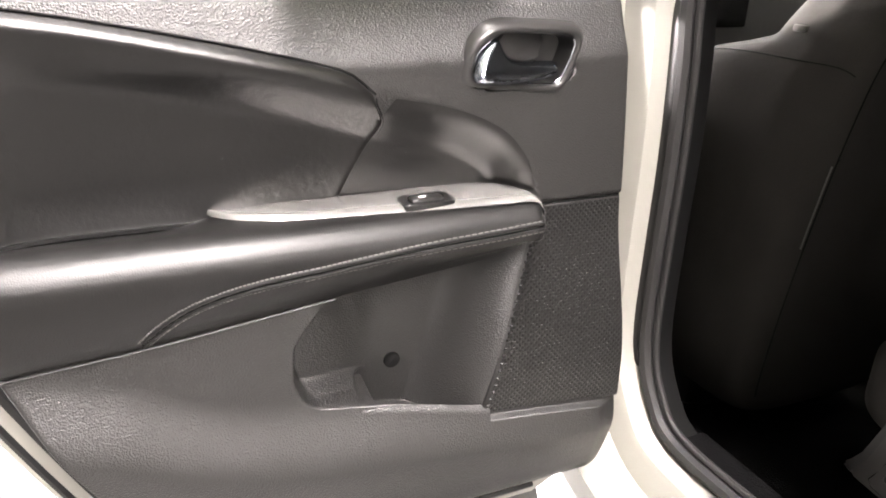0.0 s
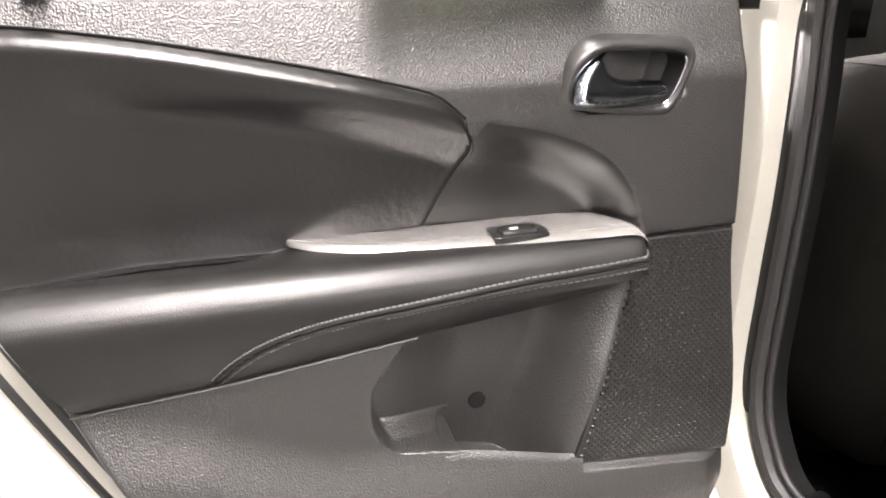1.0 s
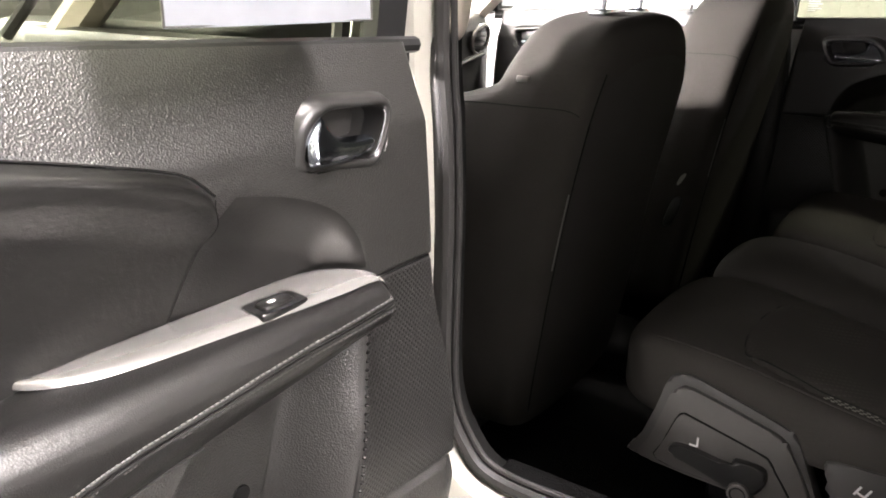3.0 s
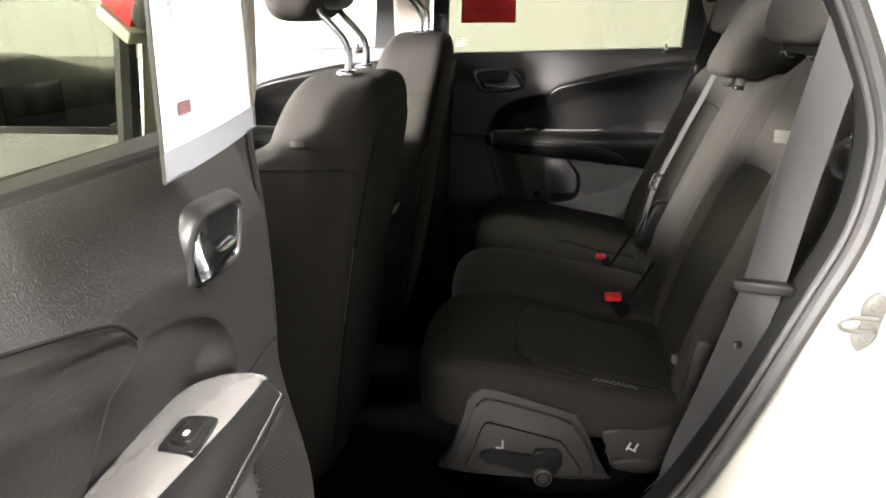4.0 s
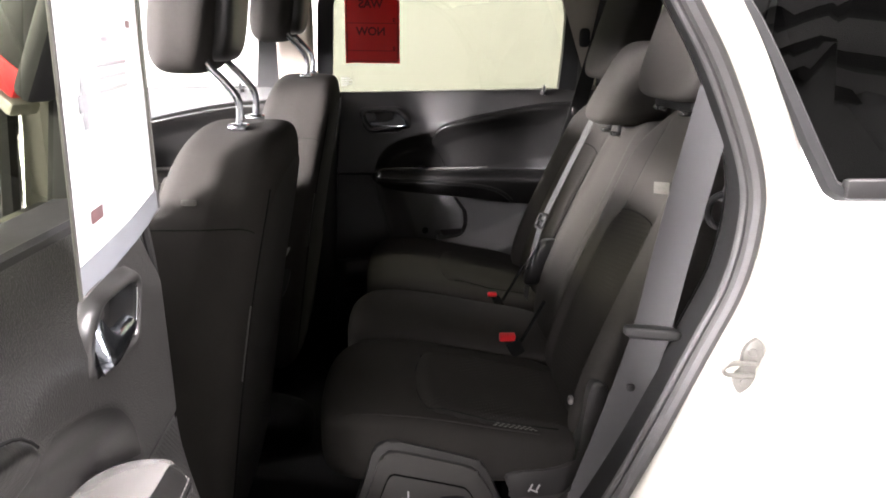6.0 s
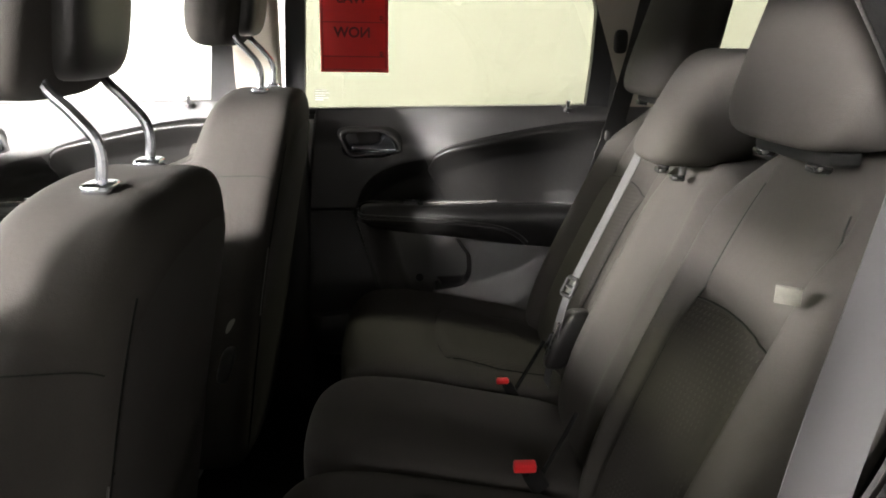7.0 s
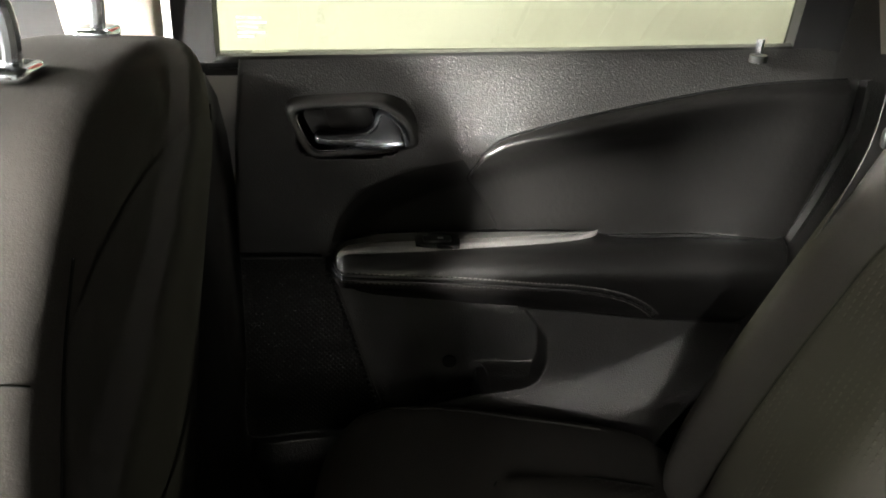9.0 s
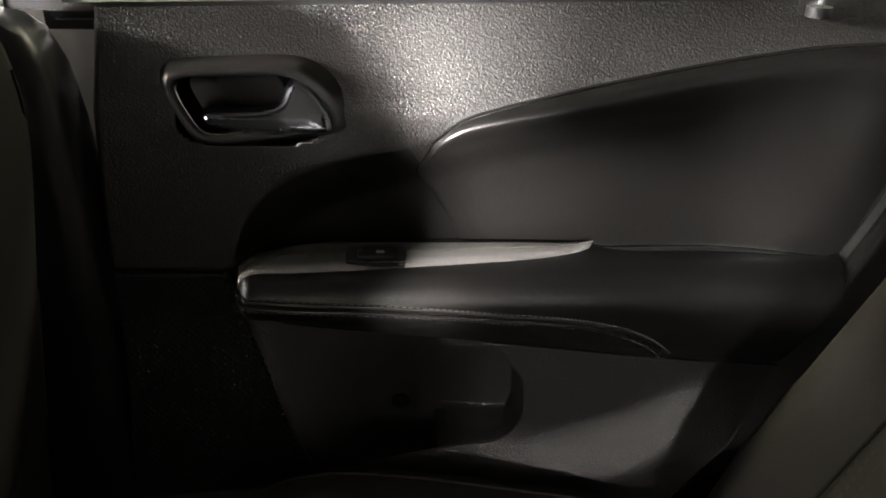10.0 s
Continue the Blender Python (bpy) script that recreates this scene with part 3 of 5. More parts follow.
    # sill cover inside the opening
    part("sill_plate", box((-0.71, 0.26, 0.520), (0.07, 0.46, 0.02), 0.008), CARPET, car, "black sill plate")
    # other side, front and roof, plain
    q2 = [(-0.50, 1.21), (-0.95, 1.21), (-0.93, 1.48), (-0.50, 1.50)]
    part("quarter_panel", fill_sheet([[(-0.40, 0.3), (-0.40, 1.6), (-1.5, 1.6), (-1.5, 0.3)], q2], 0.1, lambda a, b: (skin_x(b), a, b)), PAINT, car, "white quarter panel")
    part("quarter_window", fill_sheet([grown(q2, 0.02)], 0.3, lambda a, b: (skin_x(b) - 0.006, a, b)), TINTED, car, "tinted quarter glass")
    part("side_panel", fill_sheet([[(0.40, 0.26), (0.40, 1.16), (0.82, 1.16), (0.82, 0.26)]], 0.1, lambda a, b: (skin_x(b) - 0.02, a, b)), PAINT, car, "white panel between the far doors")
    part("sill", box((0.80, 0.3, 0.36), (0.10, 2.4, 0.22), 0.02), PAINT, car, "white far sill")
    part("sill_trim", box((0.736, 0.3, 0.43), (0.02, 2.4, 0.20), 0.004), CARPET, car, "black inner sill trim")
    part("roof", blob(16, 9, lambda x, y, z: (x * 0.74, 0.02 + y * 1.52, 1.605 + z * 0.025 + 0.07 * (1 - x * x) * (1 - 0.6 * y * y))), PAINT, car, "white roof")
    part("headliner", blob(12, 9, lambda x, y, z: (x * 0.72, 0.02 + y * 1.5, 1.555 + z * 0.012 + 0.05 * (1 - x * x))), HEADLINER, car, "pale grey cloth headliner")
    part("tailgate", blob(10, 9, lambda x, y, z: (x * 0.80, -1.52 + 0.03 * y - 0.10 * (1 - z) * 0.3, 0.78 + z * 0.42)), PAINT, car, "white tailgate")
    part("rear_window", box((0, -1.50, 1.39), (1.3, 0.006, 0.40), 0.002), PRIVACY, car, "dark rear glass")
    # bulkhead, bonnet and windscreen
    part("bonnet", blob(10, 7, lambda x, y, z: (x * 0.82, 2.05 + y * 0.55, 0.70 + z * 0.28 - 0.06 * (y + 1))), PAINT, car, "white bonnet")
    g = part("windscreen", sheet(10, 6, lambda s, t: ((s - 0.5) * (1.42 - 0.18 * t), 1.72 - 0.72 * t - 0.5 * (s - 0.5) ** 2 * 0.5, 1.03 + 0.52 * t)), CLEAR, car, "clear windscreen")
    g.visible_shadow = False
    for s in (-1, 1):
        part("front_pillar", tube([(s * 0.75, 1.66, 1.0), (s * 0.70, 1.3, 1.30), (s * 0.64, 0.98, 1.55)], 0.04, 8), TRIM_BEIGE, car, "pale front pillar trim")
    # wheels
    for sx in (-1, 1):
        for y in (-0.43, 2.12):
            bm = bmesh.new()
            prof = [(0.205, 0.10), (0.215, 0.112), (0.30, 0.112), (0.325, 0.10), (0.335, 0.06), (0.338, 0.0), (0.335, -0.06), (0.325, -0.10), (0.30, -0.112), (0.215, -0.112), (0.205, -0.10)]
            rings = [[bm.verts.new((sx * 0.745 + w, y + r * math.cos(k * math.pi / 20), 0.338 + r * math.sin(k * math.pi / 20))) for k in range(40)] for r, w in prof]
            for a, b in zip(rings, rings[1:] + rings[:1]):
                for k in range(40):
                    bm.faces.new((a[k], a[(k + 1) % 40], b[(k + 1) % 40], b[k]))
            bmesh.ops.recalc_face_normals(bm, faces=bm.faces)
            tyre = part("wheel", bm, RUBBER, car, "black road tyre")
            circle = [(0.206 * math.cos(k * math.pi / 16), 0.206 * math.sin(k * math.pi / 16)) for k in range(32)]
            part("rim", prism(circle, lambda a, b, h: (sx * (0.745 + h), y + a, 0.338 + b), -0.05, 0.085, 0.02), SATIN, tyre, "silver wheel rim")
    return car


car = body()


# ---------------------------------------------------------------- doors
rear_edge = curve_fn((0.50, -0.10), (0.642, -0.181), (0.804, -0.257), (0.903, -0.299), (1.0, -0.338), (1.1, -0.362), (1.2, -0.360))
front_edge = curve_fn((0.505, 0.335), (0.512, 0.365), (0.522, 0.395), (0.546, 0.430), (0.58, 0.445), (0.64, 0.452), (0.92, 0.440), (1.14, 0.421), (1.2, 0.416))
insert_top = curve_fn((-0.35, 1.149), (-0.253, 1.144), (-0.175, 1.134), (-0.091, 1.119), (0.001, 1.100), (0.077, 1.081), (0.128, 1.063))
scoop_top = curve_fn((-0.35, 1.146), (-0.175, 1.130), (0.001, 1.096), (0.123, 1.060), (0.20, 1.043), (0.26, 1.017), (0.295, 0.98), (0.315, 0.925), (0.33, 0.9))
pad_low = curve_fn((-0.36, 0.813), (-0.257, 0.820), (-0.143, 0.828), (0.054, 0.850), (0.155, 0.860), (0.262, 0.873), (0.312, 0.900), (0.33, 0.910))
grille_left = curve_fn((0.62, 0.226), (0.661, 0.238), (0.79, 0.277), (0.915, 0.317))
grille_low = curve_fn((0.2, 0.665), (0.238, 0.661), (0.449, 0.638))
pocket_left = curve_fn((0.68, 0.10), (0.704, 0.075), (0.714, 0.045), (0.731, 0.021), (0.76, 0.012), (0.794, 0.014), (0.82, 0.03), (0.852, 0.054), (0.88, 0.075))
pocket_low = curve_fn((0.0, 0.722), (0.05, 0.715), (0.106, 0.706), (0.238, 0.676), (0.3, 0.665))


ridge = curve_fn((-0.25, 0.745), (-0.163, 0.718), (-0.098, 0.683), (-0.02, 0.658), (0.07, 0.645), (0.25, 0.625), (0.45, 0.61))
dense_u = curve_fn((0, 0), (0.22, 0.36), (0.78, 0.73), (1, 1))
dense_z = curve_fn((0, 0), (0.15, 0.17), (0.6, 0.385), (1, 1))


def pocket_back(u, z):
    """How far the back wall of the pocket lies; it rises to the ridge of the speaker cover."""
    gl = grille_left(z)
    k = min(1.0, max(0.0, (u - gl + 0.082) / 0.082))
    base = mixf(-0.008, -0.034, smooth(0.02, 0.13, u))
    return base + 0.068 * (k * k * (3 - 2 * k)) * mixf(1.0, 0.60, smooth(0.72, 0.90, z))


def panel_low(u, z):
    """How far the lower part of the panel stands into the cabin."""
    top = ridge(u)
    swell = 0.024 * smooth(top + 0.085, top - 0.01, z) - 0.012 * smooth(top, top - 0.08, z)
    return 0.030 + swell - 0.05 * smooth(0.56, 0.50, z) ** 2 - 0.02 * smooth(0.40, 0.455, u)


def panel_depth(u, z):
    """How far the moulded door panel stands into the cabin."""
    d = 0.006 - 0.31 * max(0.0, z - 1.082) * smooth(1.055, 1.110, z)
    st = scoop_top(u)
    upper = smooth(0.885, 0.915, z)
    away = (st - z) / math.hypot(1, (scoop_top(u + 0.012) - scoop_top(u - 0.012)) / 0.024)
    d -= 0.050 * (0.50 * smooth(0.0, 0.062, away) + 0.50 * min(1.0, max(0.0, (st - z) / 0.17))) * upper * (1 - 0.62 * smooth(-0.17, -0.34, u))
    r = ((u - 0.281) / 0.064) ** 4 + ((z - 1.085) / 0.031) ** 4
    d -= 0.030 * smooth(1.05, 0.8, r)
    if z < 0.93:
        gl, gz = grille_left(z), grille_low(u)
        low = panel_low(u, z)
        front = mixf(0.035, 0.003, smooth(0.69, 0.915, z))
        d_low = mixf(low, front, smooth(gl - 0.012, gl + 0.004, u) * smooth(gz - 0.004, gz + 0.004, z))
        m = smooth(0.0, 0.009, u - pocket_left(z)) * smooth(0.0, 0.006, z - pocket_low(u) + 0.040 * smooth(0.104, 0.112, u)) * smooth(0.004, -0.002, u - gl)
        if m:
            floor = pocket_back(u, z)
            h = z - pocket_low(u)
            shelf = 0.028 * smooth(0.020, 0.001, h)
            notch = smooth(0.85, 1.25, math.hypot((u - 0.106) / 0.015, (h + 0.004) / 0.020))
            floor += shelf * notch * smooth(0.112, 0.104, u)
            d_low = mixf(d_low, floor, m)
        g = smooth(gl - 0.01, gl + 0.01, u)
        d = mixf(d, d_low, smooth(mixf(0.93, 0.921, g), mixf(0.90, 0.917, g), z))
        if g > 0.5:
            d -= 0.003 * math.exp(-((z - 0.918) / 0.002) ** 2) + 0.003 * math.exp(-((z - gz) / 0.002) ** 2)
    return d


def pad_point(u, q):
    """A point (z, d) of the soft armrest at u; q from 0, at the back of its ledge, to 1, at its lower seam."""
    k = smooth(0.316, 0.290, u)
    zl = pad_low(u)
    pts = [(0.935, -0.050), (0.935, -0.016), (0.936, 0.018), (0.934, 0.036), (0.926, 0.049), (0.912, 0.057), (0.89, 0.056), (zl + 0.014, 0.042), (zl, 0.030)]
    z = d = 0.0
    for dq, w in ((-0.07, 0.25), (0.0, 0.5), (0.07, 0.25)):
        x = min(1.0, max(0.0, q + dq)) * (len(pts) - 1)
        i = min(int(x), len(pts) - 2)
        z += w * mixf(pts[i][0], pts[i + 1][0], x - i)
        d += w * mixf(pts[i][1], pts[i + 1][1], x - i)
    z -= 0.012 * smooth(-0.02, -0.12, u) * smooth(0.3, 0.05, q)
    rear = smooth(-0.02, -0.16, u)
    d -= rear * 0.012 * (1 - q)
    z -= 0.020 * (1 - k) * (1 - q)
    z = max(z, zl)
    return z, d * (0.2 + 0.8 * k) + (1 - k) * 0.004


def car_door(place, flip, name, label, shift=0.0, glass_mat=None, ledge_back=-0.034, wide=1.0, lift=0.0, fine=1.0, pane_at=-0.050, lean=0.0):
    def P(u, z, d=0.0):
        return Vector(place(u + shift, z, d))
    door = thing(name, label, "car door", P(0.4, 0.5, -0.05), "car doors")
    f = flip
    NU, NV = int(360 * fine), int(320 * fine)

    def base(s, t):
        z = mixf(0.506, 1.181, dense_z(t))
        u = mixf(rear_edge(z), front_edge(z), dense_u(s))
        z += (0.005 - 0.018 * (u + 0.28) / 0.72) * smooth(1.10, 1.18, z)
        e = min(u - rear_edge(z), front_edge(z) - u, z - 0.506)
        return P(u, z, panel_depth(u, z) - 0.045 * (1 - min(1, e / 0.012)) ** 2.5)
    panel = part("door_panel", sheet(NU, NV, base, f), PLASTIC, door, "grained black plastic door panel", 60)

    def insert(s, t):
        ur = mixf(0.079, 0.146, t ** 0.9) - 0.028 * smooth(0.66, 1.0, t) ** 2
        ul = rear_edge(mixf(0.945, 1.12, t)) + 0.006
        u = mixf(ul, ur, s)
        z = mixf(0.921, insert_top(u) + 0.002 - 0.016 * smooth(0.070, 0.125, u) ** 2, t)
        e, er = (1 - t) * (insert_top(u) - 0.933), min(s, 1 - s) * (ur - ul)
        roll = (1 - (1 - min(1, e / 0.012)) ** 2) * (1 - 0.18 * smooth(0.010, 0.060, e)) * (1 - (1 - min(1, er / 0.006)) ** 2)
        tall = mixf(0.017, 0.0085, smooth(ur - 0.13, ur, u))
        return P(u, z, panel_depth(u, z) - 0.0035 + tall * roll)
    part("door_insert", sheet(90, 50, insert, f), INSERT, door, "soft black vinyl insert", 60)

    part("insert_dark_line", tube([insert(0.999, 0.04 + 0.94 * i / 24) + (P(0, 0, 0.0022) - P(0, 0, 0)) for i in range(25)], 0.0009, 6), SEAM, door, "dark seam beside the insert")

    part("insert_dark_line", tube([insert(0.01 + 0.985 * i / 40, 0.999) + (P(0, 0, 0.003) - P(0, 0, 0)) for i in range(41)], 0.0014, 6), SEAM, door, "dark seam over the insert")
    # dark tube stands in for the shade in the crease above the armrest
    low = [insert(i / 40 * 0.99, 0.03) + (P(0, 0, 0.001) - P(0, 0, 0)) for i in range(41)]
    part("insert_dark_line", tube(low, 0.0035, 6), SEAM, door, "dark tube standing for the shade in the crease under the insert")

    def scoop(s, t):
        u = mixf(0.083, 0.307, s)
        hi = min(scoop_top(u) - 0.006, 0.938 + 2.0 * max(0.0, u - 0.080))
        z = mixf(0.936, max(hi, 0.937), t)
        return P(u, z, panel_depth(u, z) + 0.0007)
    part("door_scoop", sheet(70, 30, scoop, f), LEATHER, door, "smooth black scoop over the armrest", 60)

    def pad(s, t):
        u = mixf(rear_edge(pad_point(-0.28, t)[0]) + 0.003, 0.316, s)
        z, d = pad_point(u, t)
        return P(u, z, d - 0.03 * smooth(0.012, 0.0, s * 0.6) ** 2)
    part("armrest", sheet(110, 40, pad, not f), LEATHER, door, "padded black vinyl armrest", 50)

    # silver strip on the ledge, wrapping down round the front end of the armrest
    lb = ledge_back
    back_edge = spline([(-0.056, 0.9385, lb - 0.006), (-0.044, 0.9395, lb - 0.003), (-0.026, 0.9395, lb), (0.02, 0.940, lb), (0.10, 0.940, lb), (0.19, 0.940, lb), (0.243, 0.940, lb + 0.004), (0.272, 0.9395, lb + 0.016), (0.292, 0.937, 0.002),
                        (0.304, 0.930, 0.012), (0.306, 0.917, 0.018), (0.303, 0.905, 0.024)], 8)
    front_line = spline([(-0.056, 0.9380, lb - 0.005), (-0.046, 0.9385, mixf(lb, 0.0, 0.35)), (-0.026, 0.9385, mixf(lb, 0.004, 0.72)), (0.02, 0.9385, 0.010), (0.10, 0.9385, 0.021), (0.19, 0.9385, 0.032), (0.25, 0.9385, 0.037), (0.278, 0.9385, 0.038), (0.292, 0.936, 0.039),
                         (0.299, 0.929, 0.041), (0.301, 0.917, 0.043), (0.300, 0.905, 0.043)], 8)
    last = len(back_edge) - 1

    def trim(s, t):
        i = round(s * last)
        p = back_edge[i].lerp(front_line[i], t)
        lipped = 0.0022 * math.sin(math.pi * t) - 0.003 * smooth(0.88, 1.0, t)
        return P(p.x, p.y + lipped, p.z)
    tr = part("silver_trim", sheet(last, 8, trim, not f), SATIN, door, "satin silver trim strip", 60)

    # window switch set into the strip
    zc, dc = 0.9365, 0.010
    tilt = 0.0

    def on_ledge(a, b, h):
        return P(0.169 + a, zc + 0.002 + h * math.cos(tilt) - b * math.sin(tilt), dc + b * math.cos(tilt) + h * math.sin(tilt))
    sq = lambda w, h, r: [(x, y) for x, y, _ in spline([(-w + r, -h, 0), (w - r, -h, 0), (w, -h + r, 0), (w, h - r, 0), (w - r, h, 0), (-w + r, h, 0), (-w, h - r, 0), (-w, -h + r, 0)], 3, True)]
    sw = part("window_switch", prism(sq(0.029, 0.0165, 0.006), on_ledge, -0.006, 0.004, 0.002), GLOSS, door, "black window switch bezel")
    part("rocker", prism(sq(0.018, 0.009, 0.004), on_ledge, 0.002, 0.0062, 0.002), PLASTIC_FINE, sw)
    part("rocker_mark", prism(sq(0.004, 0.0022, 0.001), lambda a, b, h: on_ledge(a - 0.004, b, h), 0.0055, 0.0068), WHITE_INK, sw)

    # stitching: two rows of dashes and a crease along the armrest
    row = spline([(0.306, 0.912, 0), (0.24, 0.908, 0), (0.166, 0.905, 0), (0.10, 0.900, 0), (0.046, 0.895, 0), (-0.01, 0.890, 0), (-0.05, 0.883, 0), (-0.085, 0.871, 0), (-0.112, 0.854, 0), (-0.130, 0.836, 0)], 10)

    def pad_depth(u, z):
        best = min(((abs(pad_point(u, i / 60)[0] - z), i) for i in range(12, 61)))
        return pad_point(u, best[1] / 60)[1]
    crease = [P(p.x, p.y, pad_depth(p.x, p.y) + 0.0006) for p in row]
    part("crease", tube(crease, 0.0010, 6), SEAM, door, "dark stitched crease")
    for off in (-0.0033, 0.0033):
        part("piping", tube([P(p.x, p.y + off, pad_depth(p.x, p.y + off) - 0.0003) for p in row], 0.0027, 8), LEATHER, door, "raised vinyl piping")
    bm = bmesh.new()
    for side in (-0.0060, 0.0060):
        pts = []
        for i, p in enumerate(row):
            q = row[min(i + 1, len(row) - 1)] - row[max(i - 1, 0)]
            nrm = Vector((-q.y, q.x, 0)).normalized() * side
            pts.append(p + nrm)
        for i in range(0, len(pts) - 1):
            a, b = pts[i], pts[i + 1]
            steps = max(1, int((b - a).length / 0.0052))
            for k in range(steps):
                p0, p1 = a.lerp(b, (k + 0.15) / steps), a.lerp(b, (k + 0.8) / steps)
                tube([P(p0.x, p0.y, pad_depth(p0.x, p0.y) + 0.0009), P(p1.x, p1.y, pad_depth(p1.x, p1.y) + 0.0007)], 0.0008, 5, bm=bm)
    tagged(part("stitching", bm, THREAD, door, "two rows of grey stitching"), kind="stuff")
    # welt under the armrest
    part("seam_welt", tube([P(u, pad_low(u), 0.033 * (0.2 + 0.8 * smooth(0.319, 0.275, u))) for u in [mixf(rear_edge(0.80), 0.06, i / 40) for i in range(41)]], 0.0012, 6), PLASTIC_FINE, door)

    # perforated speaker cover
    def cover(s, t):
        z = mixf(0.648, 0.913, t)
        u = mixf(grille_left(z) + 0.004, front_edge(z) - 0.012, s)
        z = max(z, grille_low(u) + 0.006)
        return P(u, z, panel_depth(u, z) + 0.0025)
    part("speaker_cover", sheet(24, 30, cover, f), GRILLE_X if f else GRILLE_Y, door, "perforated black speaker cover", 60)
    part("cover_ridge", tube([P(grille_left(z) + 0.002, z, panel_depth(grille_left(z) + 0.006, z) - 0.002) for z in [mixf(0.672, 0.912, i / 24) for i in range(25)]], 0.0062, 8), PLASTIC_FINE, door, "rounded ridge of the speaker cover")
    part("panel_seam", tube([P(mixf(0.322, 0.428, i / 10), 0.9165, panel_depth(mixf(0.322, 0.428, i / 10), 0.9165) + 0.0005) for i in range(11)], 0.0018, 6), SEAM, door)
    def wedge(s, t):
        z = mixf(0.645, 0.885, t)
        u = mixf(grille_left(z) - 0.078, grille_left(z) - 0.003, s)
        z = max(z, pocket_low(u) - 0.03)
        return P(u, z, pocket_back(u, z) + 0.0012)
    def lip(s, t):
        u = mixf(0.060, 0.247, s)
        z = pocket_low(u) - 0.055 * (1 - t) + 0.0005
        return P(u, z, panel_low(u, z) + mixf(-0.001, 0.0009, smooth(0.075, 0.10, u)) - 0.004 * smooth(0.90, 1.0, t) ** 2)
    part("pocket_lip", sheet(46, 12, lip, f), PLASTIC, door, "front lip of the door pocket", 60)
    part("pocket_wedge", sheet(16, 24, wedge, f), PLASTIC, door, "smooth dark side wall of the pocket")
    for i in range(26):
        z = mixf(0.676, 0.904, i / 25)
        c = P(grille_left(z) + 0.003, z, panel_depth(grille_left(z) + 0.006, z) + 0.0045)
        part("ridge_bead", blob(4, 2.5, lambda a, b2, h: c + Vector((a * 0.0028, b2 * 0.0028, h * 0.0019))), PLASTIC_FINE, door)
    # screw cap and cup notch in the pocket
    cap = [(0.0105 * math.cos(a), 0.0105 * math.sin(a)) for a in [i * math.pi / 10 for i in range(20)]]
    part("screw_cap", prism(cap, lambda a, b, h: P(0.146 + a, 0.722 + b, panel_depth(0.146, 0.722) + h), -0.002, 0.003, 0.0012), SEAM, door, "round black screw cap")

    # inner handle: bezel, bowl, chrome lever
    def H(u, z, d):
        return P(0.353 + (u - 0.353) * wide, z + lift, d)
    ring = [(0.205, 1.068, 0), (0.212, 1.094, 0), (0.228, 1.112, 0), (0.252, 1.122, 0), (0.30, 1.121, 0), (0.340, 1.118, 0), (0.353, 1.110, 0), (0.353, 1.095, 0), (0.344, 1.068, 0), (0.334, 1.050, 0), (0.32, 1.045, 0), (0.28, 1.049, 0), (0.225, 1.056, 0), (0.210, 1.060, 0)]
    rl = spline(ring, 6, True)
    cx, cz = 0.286, 1.085

    def inside(p, inset):
        return cx + (p.x - cx) * (1 - inset / 0.074) + inset * 0.5 * smooth(0.27, 0.215, p.x), cz + (p.y - cz) * (1 - inset / 0.0385)
    bm = bmesh.new()
    rings = []
    for inset, dd in ((-0.007, -0.034), (-0.004, -0.006), (0.0005, 0.004), (0.004, 0.008), (0.008, 0.0085), (0.0105, 0.006), (0.0115, 0.001)):
        rings.append([bm.verts.new(H(*inside(p, inset), dd)) for p in rl])
    for a, b2 in zip(rings, rings[1:]):
        for i in range(len(rl)):
            bm.faces.new((a[i], a[(i + 1) % len(rl)], b2[(i + 1) % len(rl)], b2[i]))
    handle = part("inner_handle", bm, BEZEL, door, "satin dark grey handle bezel with chrome lever", 60)
    inner = [inside(p, 0.0112) for p in rl]
    bm = bmesh.new()
    rings = []
    for k, dd in ((1.0, 0.002), (0.97, -0.010), (0.90, -0.020), (0.6, -0.023), (0.25, -0.023)):
        rings.append([bm.verts.new(H(cx + (a - cx) * k, cz + (b2 - cz) * k, dd)) for a, b2 in inner])
    for a, b2 in zip(rings, rings[1:]):
        for i in range(len(rl)):
            bm.faces.new((a[i], a[(i + 1) % len(rl)], b2[(i + 1) % len(rl)], b2[i]))
    bm.faces.new(rings[-1])
    part("bowl", bm, PLASTIC_FINE, handle, "dark recessed bowl")
    lev = [(p.x, p.y) for p in spline([(0.220, 1.067, 0), (0.227, 1.088, 0), (0.240, 1.104, 0), (0.250, 1.108, 0), (0.257, 1.101, 0), (0.263, 1.089, 0), (0.278, 1.083, 0), (0.305, 1.081, 0), (0.323, 1.080, 0), (0.327, 1.073, 0), (0.322, 1.065, 0), (0.29, 1.060, 0), (0.25, 1.060, 0), (0.228, 1.062, 0)], 4, True)]
    lever = lambda a, b2, h: H(a, b2, h - 0.012 + 0.010 * smooth(0.33, 0.22, a) + 0.016 * smooth(1.112, 1.058, b2))
    part("lever", pillow(lev, 0.003, lever, 0.008, 0.007), LEVER, handle, "chrome lever")
    n = len(inner)
    part("chrome_line", tube([H(a, b2, 0.0045) for a, b2 in inner[int(n * 0.42):int(n * 0.93)]], 0.0011, 6), CHROME, handle, "thin bright edge")
    part("back_plate", prism([(x, y) for x, y, _ in spline([(0.262, 1.080, 0), (0.304, 1.080, 0), (0.309, 1.084, 0), (0.315, 1.102, 0), (0.311, 1.108, 0), (0.268, 1.110, 0)], 3, True)], lambda a, b2, h: H(a, b2, h - 0.022), 0.0, 0.006, 0.002), DARK_PLATE, handle)

